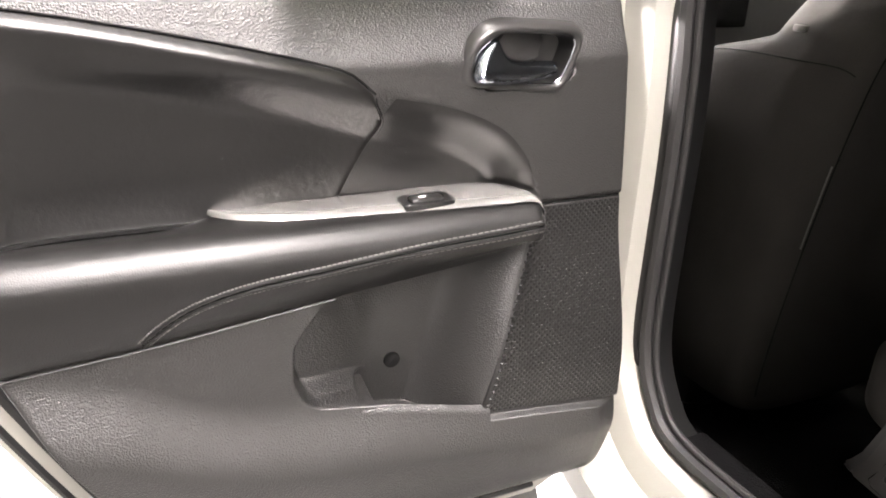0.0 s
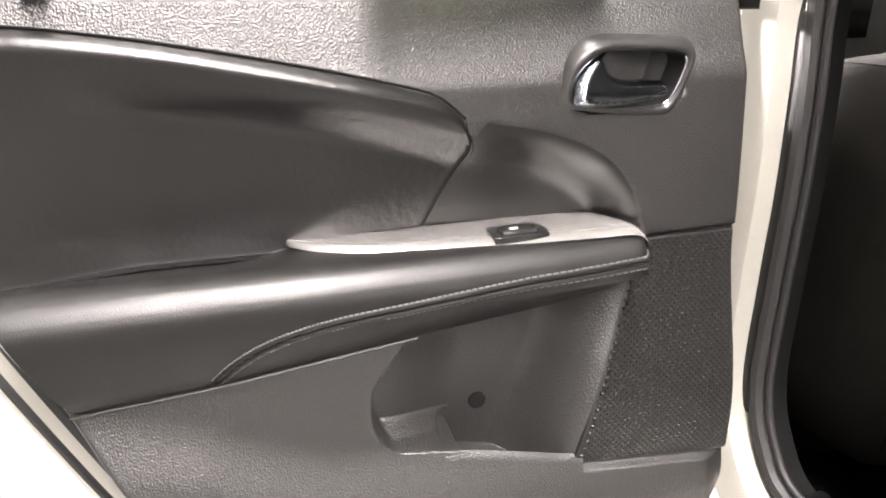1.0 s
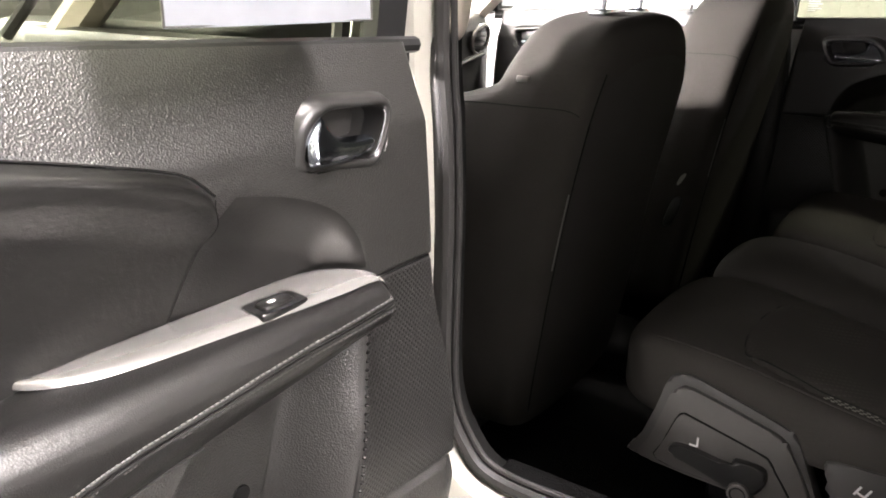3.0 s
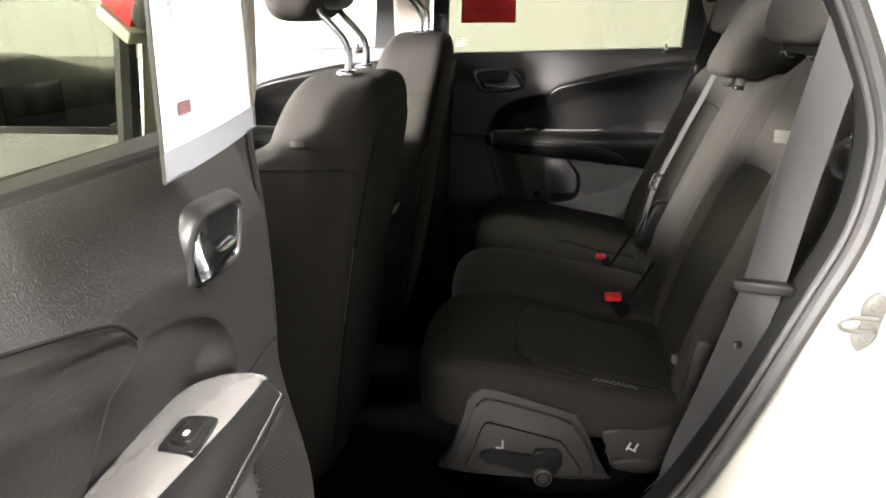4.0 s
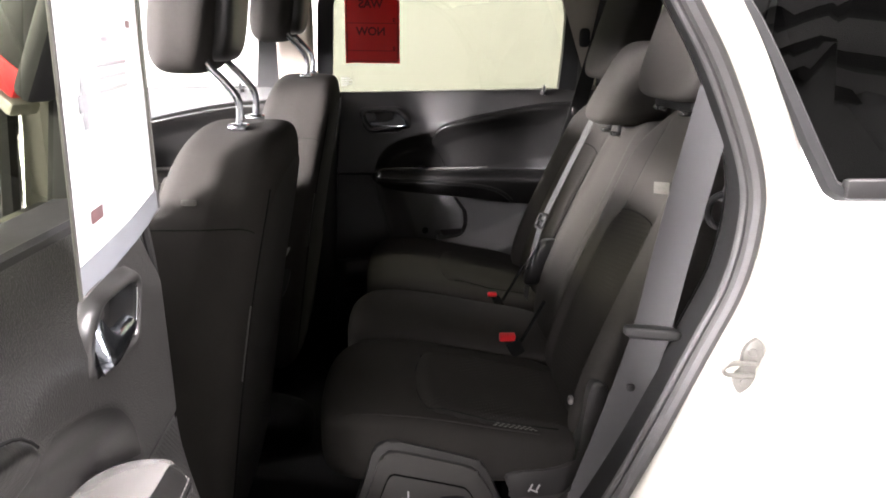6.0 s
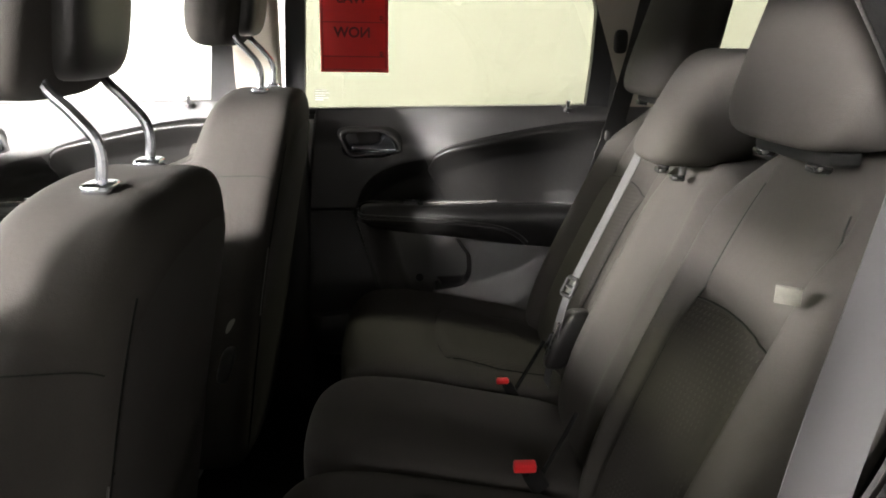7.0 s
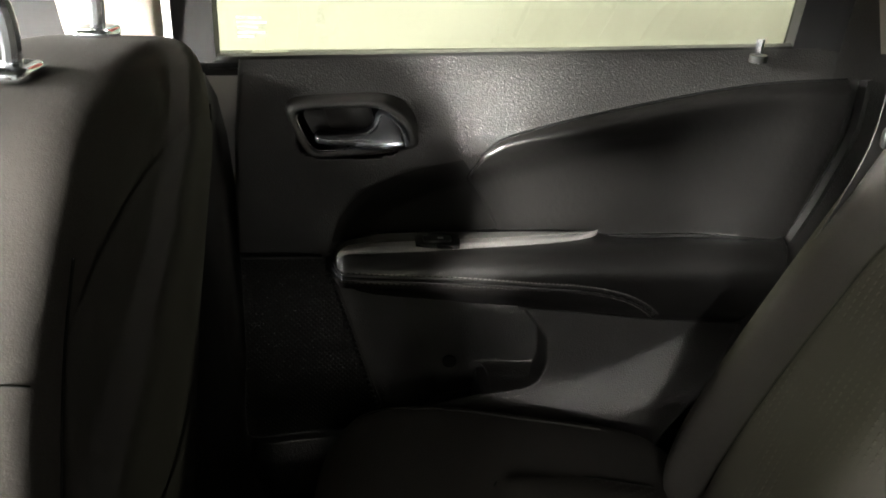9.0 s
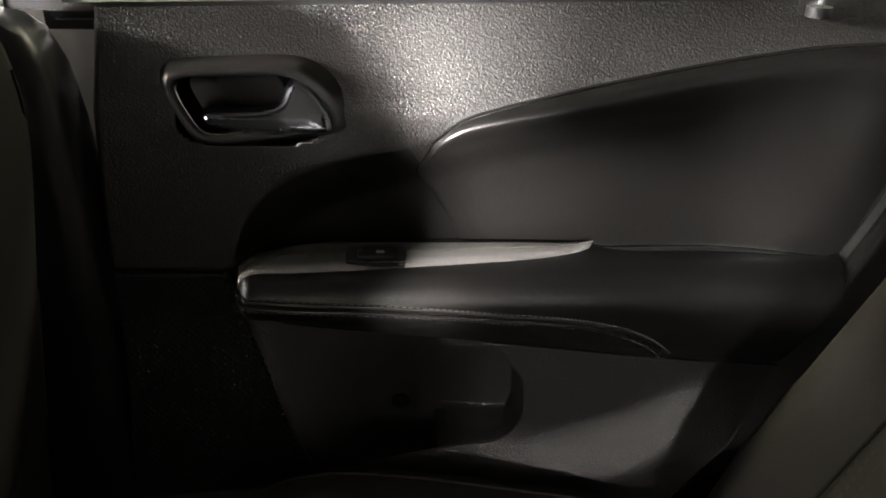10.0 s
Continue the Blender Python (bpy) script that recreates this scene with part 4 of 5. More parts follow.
    # metal shell behind the panel, seal and lower edge
    out = []
    for i in range(31):
        z = mixf(0.455, 1.155, i / 30)
        out.append((rear_edge(max(0.5, z)) - 0.060 + 0.05 * smooth(0.60, 0.455, z), z))
    out += [(0.414, 1.160)] + [(front_edge(z) - 0.003, z) for z in [mixf(1.12, 0.56, i / 12) for i in range(13)]] + [(0.425, 0.515), (0.40, 0.475), (0.36, 0.455)]
    bm = prism(out, P, -0.135, -0.085, 0.006)
    loops = [[bm.verts.new(P(a, b, d)) for a, b in loop] for loop, d in ((out, -0.10), (out, -0.030), (grown(out, -0.004), -0.024), (grown(out, -0.040), -0.026), (grown(out, -0.046), -0.085))]
    for a, b in zip(loops, loops[1:]):
        for i in range(len(out)):
            bm.faces.new((a[i], a[(i + 1) % len(out)], b[(i + 1) % len(out)], b[i]))
    bmesh.ops.recalc_face_normals(bm, faces=bm.faces)
    part("door_shell", bm, JAMB, door, "white painted door shell")
    def seal_line(off, n=40):
        pts = [(rear_edge(z) - off, z) for z in [mixf(1.15, 0.53, i / n) for i in range(n + 1)]]
        pts += [(mixf(rear_edge(0.53) - off + 0.04, 0.36, i / 16), 0.506 - off * 0.75) for i in range(17)]
        return pts
    part("door_seal", tube([P(u, z, -0.021) for u, z in seal_line(0.014)], 0.0115, 8), RUBBER, door, "grey rubber door seal")
    part("door_seal", tube([P(u, z, -0.026) for u, z in seal_line(0.047)], 0.005, 6), RUBBER, door, "thin outer rubber seal")
    if not f:
        part("door_seal", sheet(2, 40, lambda s, t: P(rear_edge(mixf(0.52, 1.15, t)) + mixf(-0.066, 0.004, s), mixf(0.52, 1.15, t), -0.0195), f), RUBBER, door, "broad black seal along the closed door")
    # window: sash, glass, belt strip
    g = glass_mat
    wl = [(0.440, 1.165), (0.431, 1.43), (0.415, 1.50), (0.37, 1.515), (-0.1, 1.515), (-0.268, 1.50), (-0.290, 1.42), (-0.287, 1.30), (-0.276, 1.165)]
    wl2 = [(0.487, 1.165), (0.479, 1.43), (0.46, 1.53), (0.40, 1.555), (-0.1, 1.555), (-0.35, 1.545), (-0.42, 1.42), (-0.41, 1.28), (-0.40, 1.165)]
    bm = bmesh.new()
    set_in = lambda z: pane_at + 0.050 + lean * (z - 1.165)
    lo = [(bm.verts.new(P(a, b, set_in(b) - 0.028)), bm.verts.new(P(c, e, set_in(e) - 0.022)), bm.verts.new(P(a, b, set_in(b) - 0.055)), bm.verts.new(P(c, e, set_in(e) - 0.075))) for (a, b), (c, e) in zip(wl, wl2)]
    for p, q in zip(lo, lo[1:]):
        for i, j in ((0, 1), (1, 3), (3, 2), (2, 0)):
            bm.faces.new((p[i], q[i], q[j], p[j]))
    bmesh.ops.recalc_face_normals(bm, faces=bm.faces)
    win = part("window_sash", bm, SASH, door, "black window sash")
    pane = part("window_glass", fill_sheet([wl], 0.3, lambda a, b: P(a, b, set_in(b) - 0.050)), g, win, "tinted window glass")
    part("belt_strip", tube([P(u, 1.182 - 0.018 * (u + 0.28) / 0.72, -0.036) for u in [mixf(-0.30, 0.45, i / 12) for i in range(13)]], 0.0095, 8), RUBBER, win, "black rubber belt strip")
    part("belt_strip", prism([(-0.40, 1.150), (0.474, 1.140), (0.474, 1.158), (-0.40, 1.172)], P, -0.138, -0.060, 0.004), RUBBER, win, "black outer belt strip")
    for k, (w, zz) in enumerate(() if f or shift else ((0.030, 1.215), (0.036, 1.209), (0.026, 1.203), (0.034, 1.197), (0.020, 1.192))):
        part("glass_print", prism([(-w / 2, -0.0012), (w / 2, -0.0012), (w / 2, 0.0012), (-w / 2, 0.0012)], lambda a, b, h: P(0.415 - w / 2 + a, zz + b, set_in(zz) + h - 0.048), 0.0, 0.0005), INK, pane)
    if lean:
        part("belt_strip", sheet(20, 3, lambda s, t: P(mixf(-0.39, 0.47, s), 1.171 + 0.004 * (1 - t) - 0.003 * s, mixf(-0.036, pane_at + 0.001, t)), f), RUBBER, win, "black rubber channel along the glass")
    pin = part("lock_pin", tube([P(-0.228, 1.17, -0.014), P(-0.228, 1.200, -0.014)], lambda s: 0.0035 + 0.002 * (s > 0.9), 8), CHROME, door, "slim chrome lock pin")
    part("grommet", tube([P(-0.228, 1.172, -0.012), P(-0.228, 1.181, -0.012)], 0.011, 12), RUBBER, pin)
    return door


XF, YN = 0.715, 0.515
far_place = lambda u, z, d: (XF - d, u, z)
near_place = lambda u, z, d: (u - 1.298, YN - d, z)
far_door = car_door(far_place, False, "rear_door", "closed rear car door, black trim with silver strip", 0.0, TINTED, -0.019, 1.1, 0.006)
near_door = car_door(near_place, True, "rear_door", "wide open rear car door, black trim with silver strip", 0.0, TINTED, pane_at=-0.108, lean=0.15)
front_door = car_door(far_place, False, "front_door", "closed front car door with black trim beside the passenger seat", 0.95, CLEAR, fine=0.4)


# ---------------------------------------------------------------- floor and inner trim of the car
def cabin():
    part("cabin_carpet", blob(10, 12, lambda x, y, z: (x * 0.74, 0.75 + y * 0.95, 0.375 + z * 0.03)), CARPET, car, "black cabin carpet")
    part("tunnel", blob(8, 5, lambda x, y, z: (x * 0.11, 0.95 + y * 0.5, 0.385 + z * 0.10)), CARPET, car, "carpeted tunnel")
    part("seat_riser", blob(10, 9, lambda x, y, z: (x * 0.53, -0.05 + y * 0.30, 0.46 + z * 0.11)), CARPET, car, "carpeted step under the bench")
    part("cargo_floor", box((0, -0.95, 0.66), (1.4, 1.1, 0.05), 0.01), CARPET, car, "dark cargo floor")
    for s in (-1, 1):
        hole = [(-0.50, 1.21), (-0.95, 1.21), (-0.93, 1.48), (-0.50, 1.50)]
        part("side_trim", fill_sheet([[(rear_edge(z) + 0.03, z) for z in [0.5 + 0.05 * i for i in range(14)]] + [(-0.33 if s > 0 else -0.26, 1.36), (-0.22, 1.56), (-1.5, 1.56), (-1.5, 0.45)], hole], 0.1,
                                     lambda a, b: (s * ((0.730 if s > 0 else 0.712) - 0.06 * smooth(1.15, 1.56, b)), a, b)), PLASTIC, car, "dark side trim behind the bench")
        # pillar between the windows, pale above and black below
        part("pillar_trim", blob(10, 6, lambda x, y, z: (s * (0.722 - 0.05 * (z + 1) * 0.5 + x * 0.022), (0.60 if s < 0 else 0.545) + y * (0.035 if s < 0 else 0.055), 1.375 + z * 0.215)), TRIM_BEIGE, car, "pale upper pillar trim")
        part("pillar_trim", blob(10, 6, lambda x, y, z: (s * ((0.735 if s < 0 else 0.712) + x * (0.02 if s < 0 else 0.042)), (0.62 if s < 0 else 0.53) + y * (0.05 if s < 0 else 0.10), 0.77 + z * 0.40)), PLASTIC_FINE, car, "black lower pillar trim")
    part("pillar_trim", sheet(8, 10, lambda a, b: (0.690 - 0.05 * b, mixf(-0.36 + 0.137 * b, -0.53, a), mixf(1.19, 1.54, b)), True), TRIM_BEIGE, car, "pale upper trim behind the far window")
    part("belt_guide", blob(8, 3.5, lambda x, y, z: (0.658 + x * 0.012, -0.331 + y * 0.016, 1.347 + z * 0.028)), SASH, car, "black belt guide")
    part("pillar_foot", blob(8, 7, lambda x, y, z: (0.738 + x * 0.016, 0.69 + y * 0.12, 0.60 + z * 0.22)), CARPET, car, "dark pillar foot between the far doors")
    # front left door, closed, seen from outside
    fl = thing("front_door", "closed white front car door with its window wound down", "car door", (-0.86, 1.1, 0.4), "car doors")
    part("door_skin", fill_sheet([[(0.705, 0.30), (0.705, 1.08), (1.62, 1.05), (1.70, 0.30)]], 0.06, lambda a, b: (-skin_x(b), a, b)), PAINT, fl, "white door skin", 60)
    part("belt_strip", tube([(-skin_x(1.08), 0.705, 1.083), (-skin_x(1.06), 1.60, 1.058)], 0.010, 8), RUBBER, fl)
    part("door_panel", box((-0.745, 1.11, 0.80), (0.05, 1.0, 0.70), 0.02), PLASTIC, fl, "black inner panel")
    part("window_sash", tube([(-0.838, 0.682, 1.12), (-0.80, 0.682, 1.36), (-0.745, 0.70, 1.52), (-0.725, 0.9, 1.55), (-0.745, 1.15, 1.47), (-0.80, 1.60, 1.13)], 0.013, 8), SASH, fl, "black window sash")
    # dashboard
    dash = thing("dashboard", "dark moulded dashboard with a round side vent", "dashboard", (0, 1.6, 0.7))
    part("dash_top", blob(14, 9, lambda x, y, z: (x * 0.735, 1.61 + y * 0.26 + 0.02 * x * x, 0.975 + z * 0.205 + 0.03 * math.cos(x * 5) * (z > 0))), PLASTIC, dash, "grained black dashboard")
    x = 0.575
    v = part("vent", tube([(x + 0.048 * math.cos(a), 1.350 - 0.01 * math.sin(a), 1.080 + 0.045 * math.sin(a)) for a in [i * math.pi / 10 for i in range(20)]], 0.007, 6, True), SATIN, dash, "silver ringed vent")
    for k in range(4):
        part("slat", box((x, 1.356, 1.055 + k * 0.017), (0.085, 0.02, 0.003), 0.001), PLASTIC_FINE, v)

    part("silver_line", tube(spline([(0.60, 1.352, 1.035), (0.52, 1.350, 1.022), (0.41, 1.348, 1.000), (0.26, 1.348, 0.978), (0.16, 1.348, 0.94), (0.13, 1.348, 0.86)], 6), 0.008, 8), SATIN, dash, "curved silver trim line")
    part("screen", box((0.0, 1.345, 1.07), (0.22, 0.012, 0.14), 0.006), GLOSS, dash, "dark centre screen")


cabin()


# ---------------------------------------------------------------- seats
def chrome_posts(parent, xs, y, z, rise=0.14, lean=0.045):
    for x in xs:
        p = part("headrest_post", tube(spline([(x, y + 0.015, z - 0.05), (x, y, z), (x, y - 0.002, z + 0.045), (x, y + 0.018, z + 0.075), (x, y + lean, z + 0.105), (x, y + lean + 0.006, z + rise)], 5), 0.0062, 10), CHROME, parent, "bent chrome headrest post")
        part("guide_collar", blob(8, 4, lambda a, b, c: (x + a * 0.021, y + b * 0.016, z + 0.003 + c * 0.006)), CHROME if x == xs[0] else CHROME, p, "metal guide collar")


def front_seat(name, label, cx, y, z, group):
    """y, z: where the headrest posts stand on the seat's top."""
    seat = thing(name, label, "car seat", (cx, y + 0.2, 0.45), group)
    top, bot = z + 0.004, 0.46

    def back(a, b, c):
        h = (c + 1) / 2
        Z = mixf(bot, top, h)
        ym = y + 0.005 + 0.17 * (top - Z) + 0.01 * math.sin(h * 3)
        hw = mixf(0.235, 0.25, math.sin(h * 2.2)) * (1 - 0.12 * smooth(0.78, 1.0, h) ** 1.5)
        dep = mixf(0.095, 0.086, h)
        wing = 0.125 * smooth(0.870, 0.825, h) * smooth(0.45, 0.95, abs(a)) * (b > 0) * b
        crown = -0.012 * (1 - a * a) * (b < 0)
        return Vector((cx + a * hw * (1 - 0.05 * (b < 0) * abs(b)), ym + b * dep + wing + crown, Z - 0.03 * a * a * smooth(0.6, 1, h)))
    b = part("backrest", blob(36, 6.5, back), CLOTH, seat, "charcoal cloth backrest")
    for s in (-1, 1):
        line = [back(*blob_point((s * 0.9, -1, c), 6.5)) + Vector((0, -0.0008, 0)) for c in [-0.95 + i * 0.06 for i in range(32)]]
        part("seam", tube(line, 0.0011, 6), SEAM, b)
    line = [back(*blob_point((s, -1, 0.32), 6.5)) + Vector((0, -0.0008, 0)) for s in [-0.9 + i * 0.06 for i in range(31)]]
    part("seam", tube(line, 0.0008, 6), SEAM, b)
    for s in (-1, 1):
        line = [back(*blob_point((s, b2, 0.70), 6.5)) + Vector((s * 0.0006, 0, 0)) for b2 in [-0.9 + i * 0.06 for i in range(31)]]
        part("seam", tube(line, 0.0008, 6), SEAM, b)
    for s in (-1, 1):
        line = [back(*blob_point((s * 0.93, -1, c), 6.5)) + Vector((s * 0.001, -0.001, 0)) for c in [0.30 - 0.02 * i for i in range(20)]]
        part("piping", tube(line, 0.0013, 6), THREAD, b, "pale piping beside the back cover")
    part("back_panel", sheet(24, 30, lambda s, t: back(*blob_point((mixf(-0.89, 0.89, s), -1, mixf(-0.99, 0.86 - 0.1 * (2 * s - 1) ** 4, t)), 6.5)) + Vector((0, -0.0022, 0))), CLOTH_BACK, b, "plain black back cover")
    part("back_pocket", sheet(16, 12, lambda s, t: back(*blob_point((mixf(-0.72, 0.72, s), -1, mixf(-0.75, 0.05 - 0.15 * math.sin(s * math.pi), t)), 6.5)) + Vector((0, -0.0035 - 0.004 * math.sin(s * math.pi) * t, 0))), CLOTH_BACK, b, "map pocket")
    part("cushion", blob(16, 5, lambda a, b2, c: (cx + a * 0.255, y + 0.40 + b2 * 0.26, 0.60 + c * 0.09 + 0.02 * a * a)), CLOTH, seat, "charcoal cloth seat cushion")
    part("seat_base", blob(8, 7, lambda a, b2, c: (cx + a * 0.20, y + 0.38 + b2 * 0.22, 0.46 + c * 0.07)), PLASTIC_FINE, seat, "black seat base")
    hy, hz = y + 0.075, z + 0.085
    hr = part("headrest", blob(18, 3.6, lambda a, b2, c: (cx + a * (0.128 - 0.014 * c), hy - 0.006 + b2 * 0.05 + 0.02 * (1 - a * a) * (b2 > 0) * b2 - 0.015 * c, hz + 0.115 + c * 0.115)), CLOTH, seat, "charcoal cloth headrest")
    part("headrest_core", blob(12, 4.5, lambda a, b2, c: (cx + a * 0.085, hy - 0.045 + b2 * 0.035 - 0.012 * c, hz + 0.125 + c * 0.105)), PLASTIC_FINE, hr, "smooth rear cover")
    chrome_posts(hr, (cx - 0.078, cx + 0.078), y, z)
    return seat


driver = front_seat("front_seat", "charcoal cloth driver seat with chrome headrest posts", -0.341, 0.507, 1.193, "front seats")
passenger = front_seat("front_seat", "charcoal cloth passenger seat with raised chrome headrest posts", 0.400, 0.474, 1.240, "front seats")
part("fabric_tag", box((-0.572, 0.556, 1.102), (0.006, 0.022, 0.009), 0.002), TAG, driver, "small pale side tag")


def rear_seat(label, cx, hw, top, narrow, group, oy=0.0, recline=0.36, cushion=None, insert=(-0.86, 0.70, 0.34), seam_z=1.035, outer=-1):
    """cushion: its middle and half width; insert: where the woven insert begins and ends across, and how far forward; outer: the side of the door."""
    seat = thing("rear_seat", label, "car seat", (cx, 0.1 + oy, 0.57), group)
    ccx, chw = cushion or (cx, hw)
    cush_top = curve_fn((-1, 0.672), (-0.3, 0.702), (0.4, 0.734), (0.8, 0.742), (1, 0.732))
    i0, i1, bf = insert

    def rim(s):
        """The front edge of the insert."""
        k = abs(2 * s - 1)
        return bf - 0.10 * k ** 2 - 0.42 * smooth(0.80, 1.0, k) ** 2

    def cush(a, b, c):
        zt = cush_top(b) + (0.010 * abs(a) ** 3 - 0.006 * (1 - a * a) if not narrow else 0.004 * (1 - a * a))
        if not narrow and c > 0.5:
            k = (a - i0) / (i1 - i0)
            if 0 < k < 1:
                zt += 0.006 * smooth(0.0, 0.12, rim(k) - b) * smooth(0.0, 0.10, min(k, 1 - k)) - 0.004 * math.exp(-((rim(k) - b) / 0.03) ** 2)
        return Vector((ccx + a * chw, 0.135 + oy + b * 0.24 + 0.015 * smooth(0.5, 1, b) * (1 - a * a), mixf(0.595, zt, (c + 1) / 2)))
    cu = part("cushion", blob(44, 5.5, cush), CLOTH, seat, "charcoal cloth seat cushion")

    def back(a, b, c):
        h = (c + 1) / 2
        Z = mixf(0.66, top, h)
        yf = -0.085 + oy - (Z - 0.74) * recline
        Y = yf - 0.065 + b * 0.065
        w = hw * (1 - (0.10 if not narrow else 0.2) * smooth(0.7, 1, h) ** 2)
        ao = a * outer
        if b > 0:
            if narrow:
                Y += b * (0.012 * (1 - a * a) + 0.009 * math.exp(-((abs(a) - 0.55) / 0.13) ** 2) * smooth(0.05, 0.3, h))
            else:
                Y += b * (0.040 * smooth(0.56, 0.80, ao) * smooth(0.97, 0.80, h) + 0.020 * smooth(0.60, 0.82, -ao) * smooth(1.0, 0.85, h))
                inside = smooth(0.66, 0.56, abs(a))
                Y += b * inside * (0.008 * smooth(seam_z, seam_z - 0.05, Z) - 0.004 * math.exp(-((Z - seam_z) / 0.008) ** 2))
                Y -= b * 0.005 * math.exp(-((abs(a) - 0.57) / 0.035) ** 2) * smooth(0.98, 0.9, h)
            Y += b * 0.008 * math.sin(h * 5)
        if cx < -0.2 and b > 0:
            Y += 0.0020 * math.sin((Z + 0.09 * a) * 2 * math.pi / 0.030) * smooth(0.20, 0.55, -a) * smooth(0.62, 0.55, -a) * smooth(0.25, 0.4, h) * smooth(0.95, 0.8, h)
        return Vector((cx + a * w, Y, Z - 0.02 * a * a * smooth(0.75, 1, h)))
    bk = part("backrest", blob(72 if cx < -0.2 else 44, 6, back), CLOTH, seat, "charcoal cloth backrest")
    if not narrow:
        up, fwd = Vector((0, 0, 0.0006)), Vector((0, 0.0008, 0))
        on_top = lambda a, b: cush(*blob_point((a, b, 1), 5.5))
        line = [on_top(i0, mixf(-0.75, rim(0), i / 10)) for i in range(10)] + [on_top(mixf(i0, i1, i / 40), rim(i / 40)) for i in range(41)] + [on_top(i1, mixf(rim(1), -0.75, i / 10)) for i in range(1, 11)]
        part("seam", tube([p + up for p in line], 0.0012, 6), SEAM, cu)
        part("seat_insert", sheet(30, 30, lambda s, t: on_top(mixf(i0 + 0.01, i1 - 0.01, s), mixf(-0.75, rim(mixf(0.01, 0.99, s)) - 0.012, t)) + Vector((0, 0, 0.0013))), CLOTH_DASH_SEAT, cu, "woven seat insert with pale dashes")
        line = [cush(*blob_point((outer * 0.975, b, 0.93), 5.5)) + Vector((outer * 0.0006, 0, 0.0006)) for b in [0.97 - 0.05 * i for i in range(32)]]
        part("piping", tube(line, 0.0016, 6), CLOTH, cu, "piped outer edge")

        def on_back(a, z):
            return back(*blob_point((a, 1, 2 * (z - 0.66) / (top - 0.66) - 1), 6))
        bow = lambda a: seam_z - 0.010 * (a / 0.57) ** 2
        part("seam", tube([on_back(a, bow(a)) + fwd for a in [mixf(-0.57, 0.57, i / 30) for i in range(31)]], 0.0012, 6), SEAM, bk)
        for side in (-0.575, 0.575):
            part("seam", tube([on_back(side, mixf(0.72, top - 0.035, i / 24)) + fwd for i in range(25)], 0.0012, 6), SEAM, bk)
        part("back_insert", sheet(30, 30, lambda s, t: on_back(mixf(-0.56, 0.56, s), mixf(0.70, bow(mixf(-0.56, 0.56, s)) - 0.004, t)) + Vector((0, 0.0013, 0.0))), CLOTH_DASH_BACK, bk, "woven back insert with pale dashes")
    SURFACE[cx] = cush
    return seat


SURFACE = {}
left_seat = rear_seat("charcoal cloth rear seat beside the open door", -0.378, 0.182, 1.235, False, "rear seats")
mid_seat = rear_seat("narrow charcoal cloth middle rear seat", -0.030, 0.163, 1.175, True, "rear seats", -0.03)
right_seat = rear_seat("charcoal cloth rear seat beside the closed door", 0.345, 0.208, 1.235, False, "rear seats", -0.062, 0.40, (0.392, 0.255), (-0.78, 0.52, 0.21), 1.065, 1)


def rear_headrest(seat, cx, y, z, hw, hh, deep=0.058, square=4.6):
    hr = part("headrest", blob(22, square, lambda a, b, c: (cx + a * hw * (1 - 0.06 * (c + 1) / 2), y + b * deep * (1 - 0.15 * c) - 0.035 * c - 0.012 * a * a * (b > 0), z + hh + c * hh)), CLOTH, seat, "charcoal cloth headrest")
    if hh > 0.1:
        part("headrest_base", blob(8, 6, lambda a, b, c: (cx + a * hw * 0.62, y + 0.030 + b * 0.022, z - 0.006 + c * 0.010)), SEAM, hr, "black headrest foot")
    fy = 0.045 if hh > 0.1 else deep * 0.7
    for s in (-1, 1):
        p = part("headrest_post", tube([(cx + s * hw * 0.45, y + fy - 0.006, z - 0.024), (cx + s * hw * 0.45, y + fy - 0.012, z + 0.02)], 0.006, 8), CHROME if hh > 0.1 else SASH, hr)
        part("guide_collar", blob(6, 4, lambda a, b, c: (cx + s * hw * 0.45 + a * 0.014, y + fy + b * 0.010, z - 0.018 + c * 0.005)), GLOSS, p)


rear_headrest(left_seat, -0.385, -0.275, 1.243, 0.135, 0.1455, 0.055, 5.5)
rear_headrest(mid_seat, -0.005, -0.292, 1.160, 0.082, 0.090, 0.080)
rear_headrest(right_seat, 0.365, -0.365, 1.240, 0.135, 0.145, 0.055, 5.5)

# lever shroud on the outer side of the left seat
xo = -0.553
side = lambda a, b, h: Vector((xo - h, a, b))
sh = [(0.334, 0.540), (0.327, 0.560), (0.303, 0.634), (0.292, 0.676), (0.282, 0.691), (0.265, 0.697), (0.245, 0.695), (0.140, 0.665), (0.114, 0.654), (0.102, 0.641), (0.062, 0.545), (0.06, 0.535), (0.20, 0.533)]
shroud = part("side_shroud", prism([(p.x, p.y) for p in spline([(a, b, 0) for a, b in sh], 3, True)], side, -0.02, 0.012, 0.005), DARK_PLATE, left_seat, "dark grey plastic lever shroud")
sh3 = [(0.318, 0.545), (0.313, 0.560), (0.291, 0.632), (0.283, 0.660), (0.272, 0.675), (0.250, 0.680), (0.142, 0.652), (0.118, 0.640), (0.110, 0.628), (0.078, 0.548), (0.20, 0.538)]
part("shroud_face", prism([(p.x, p.y) for p in spline([(a, b, 0) for a, b in sh3], 3, True)], side, 0.010, 0.020, 0.004), GREY_PLASTIC, shroud, "lighter grey bevelled face")
sh2 = [(0.290, 0.550), (0.284, 0.580), (0.267, 0.630), (0.258, 0.639), (0.245, 0.637), (0.150, 0.614), (0.135, 0.607), (0.125, 0.592), (0.104, 0.548), (0.20, 0.545)]
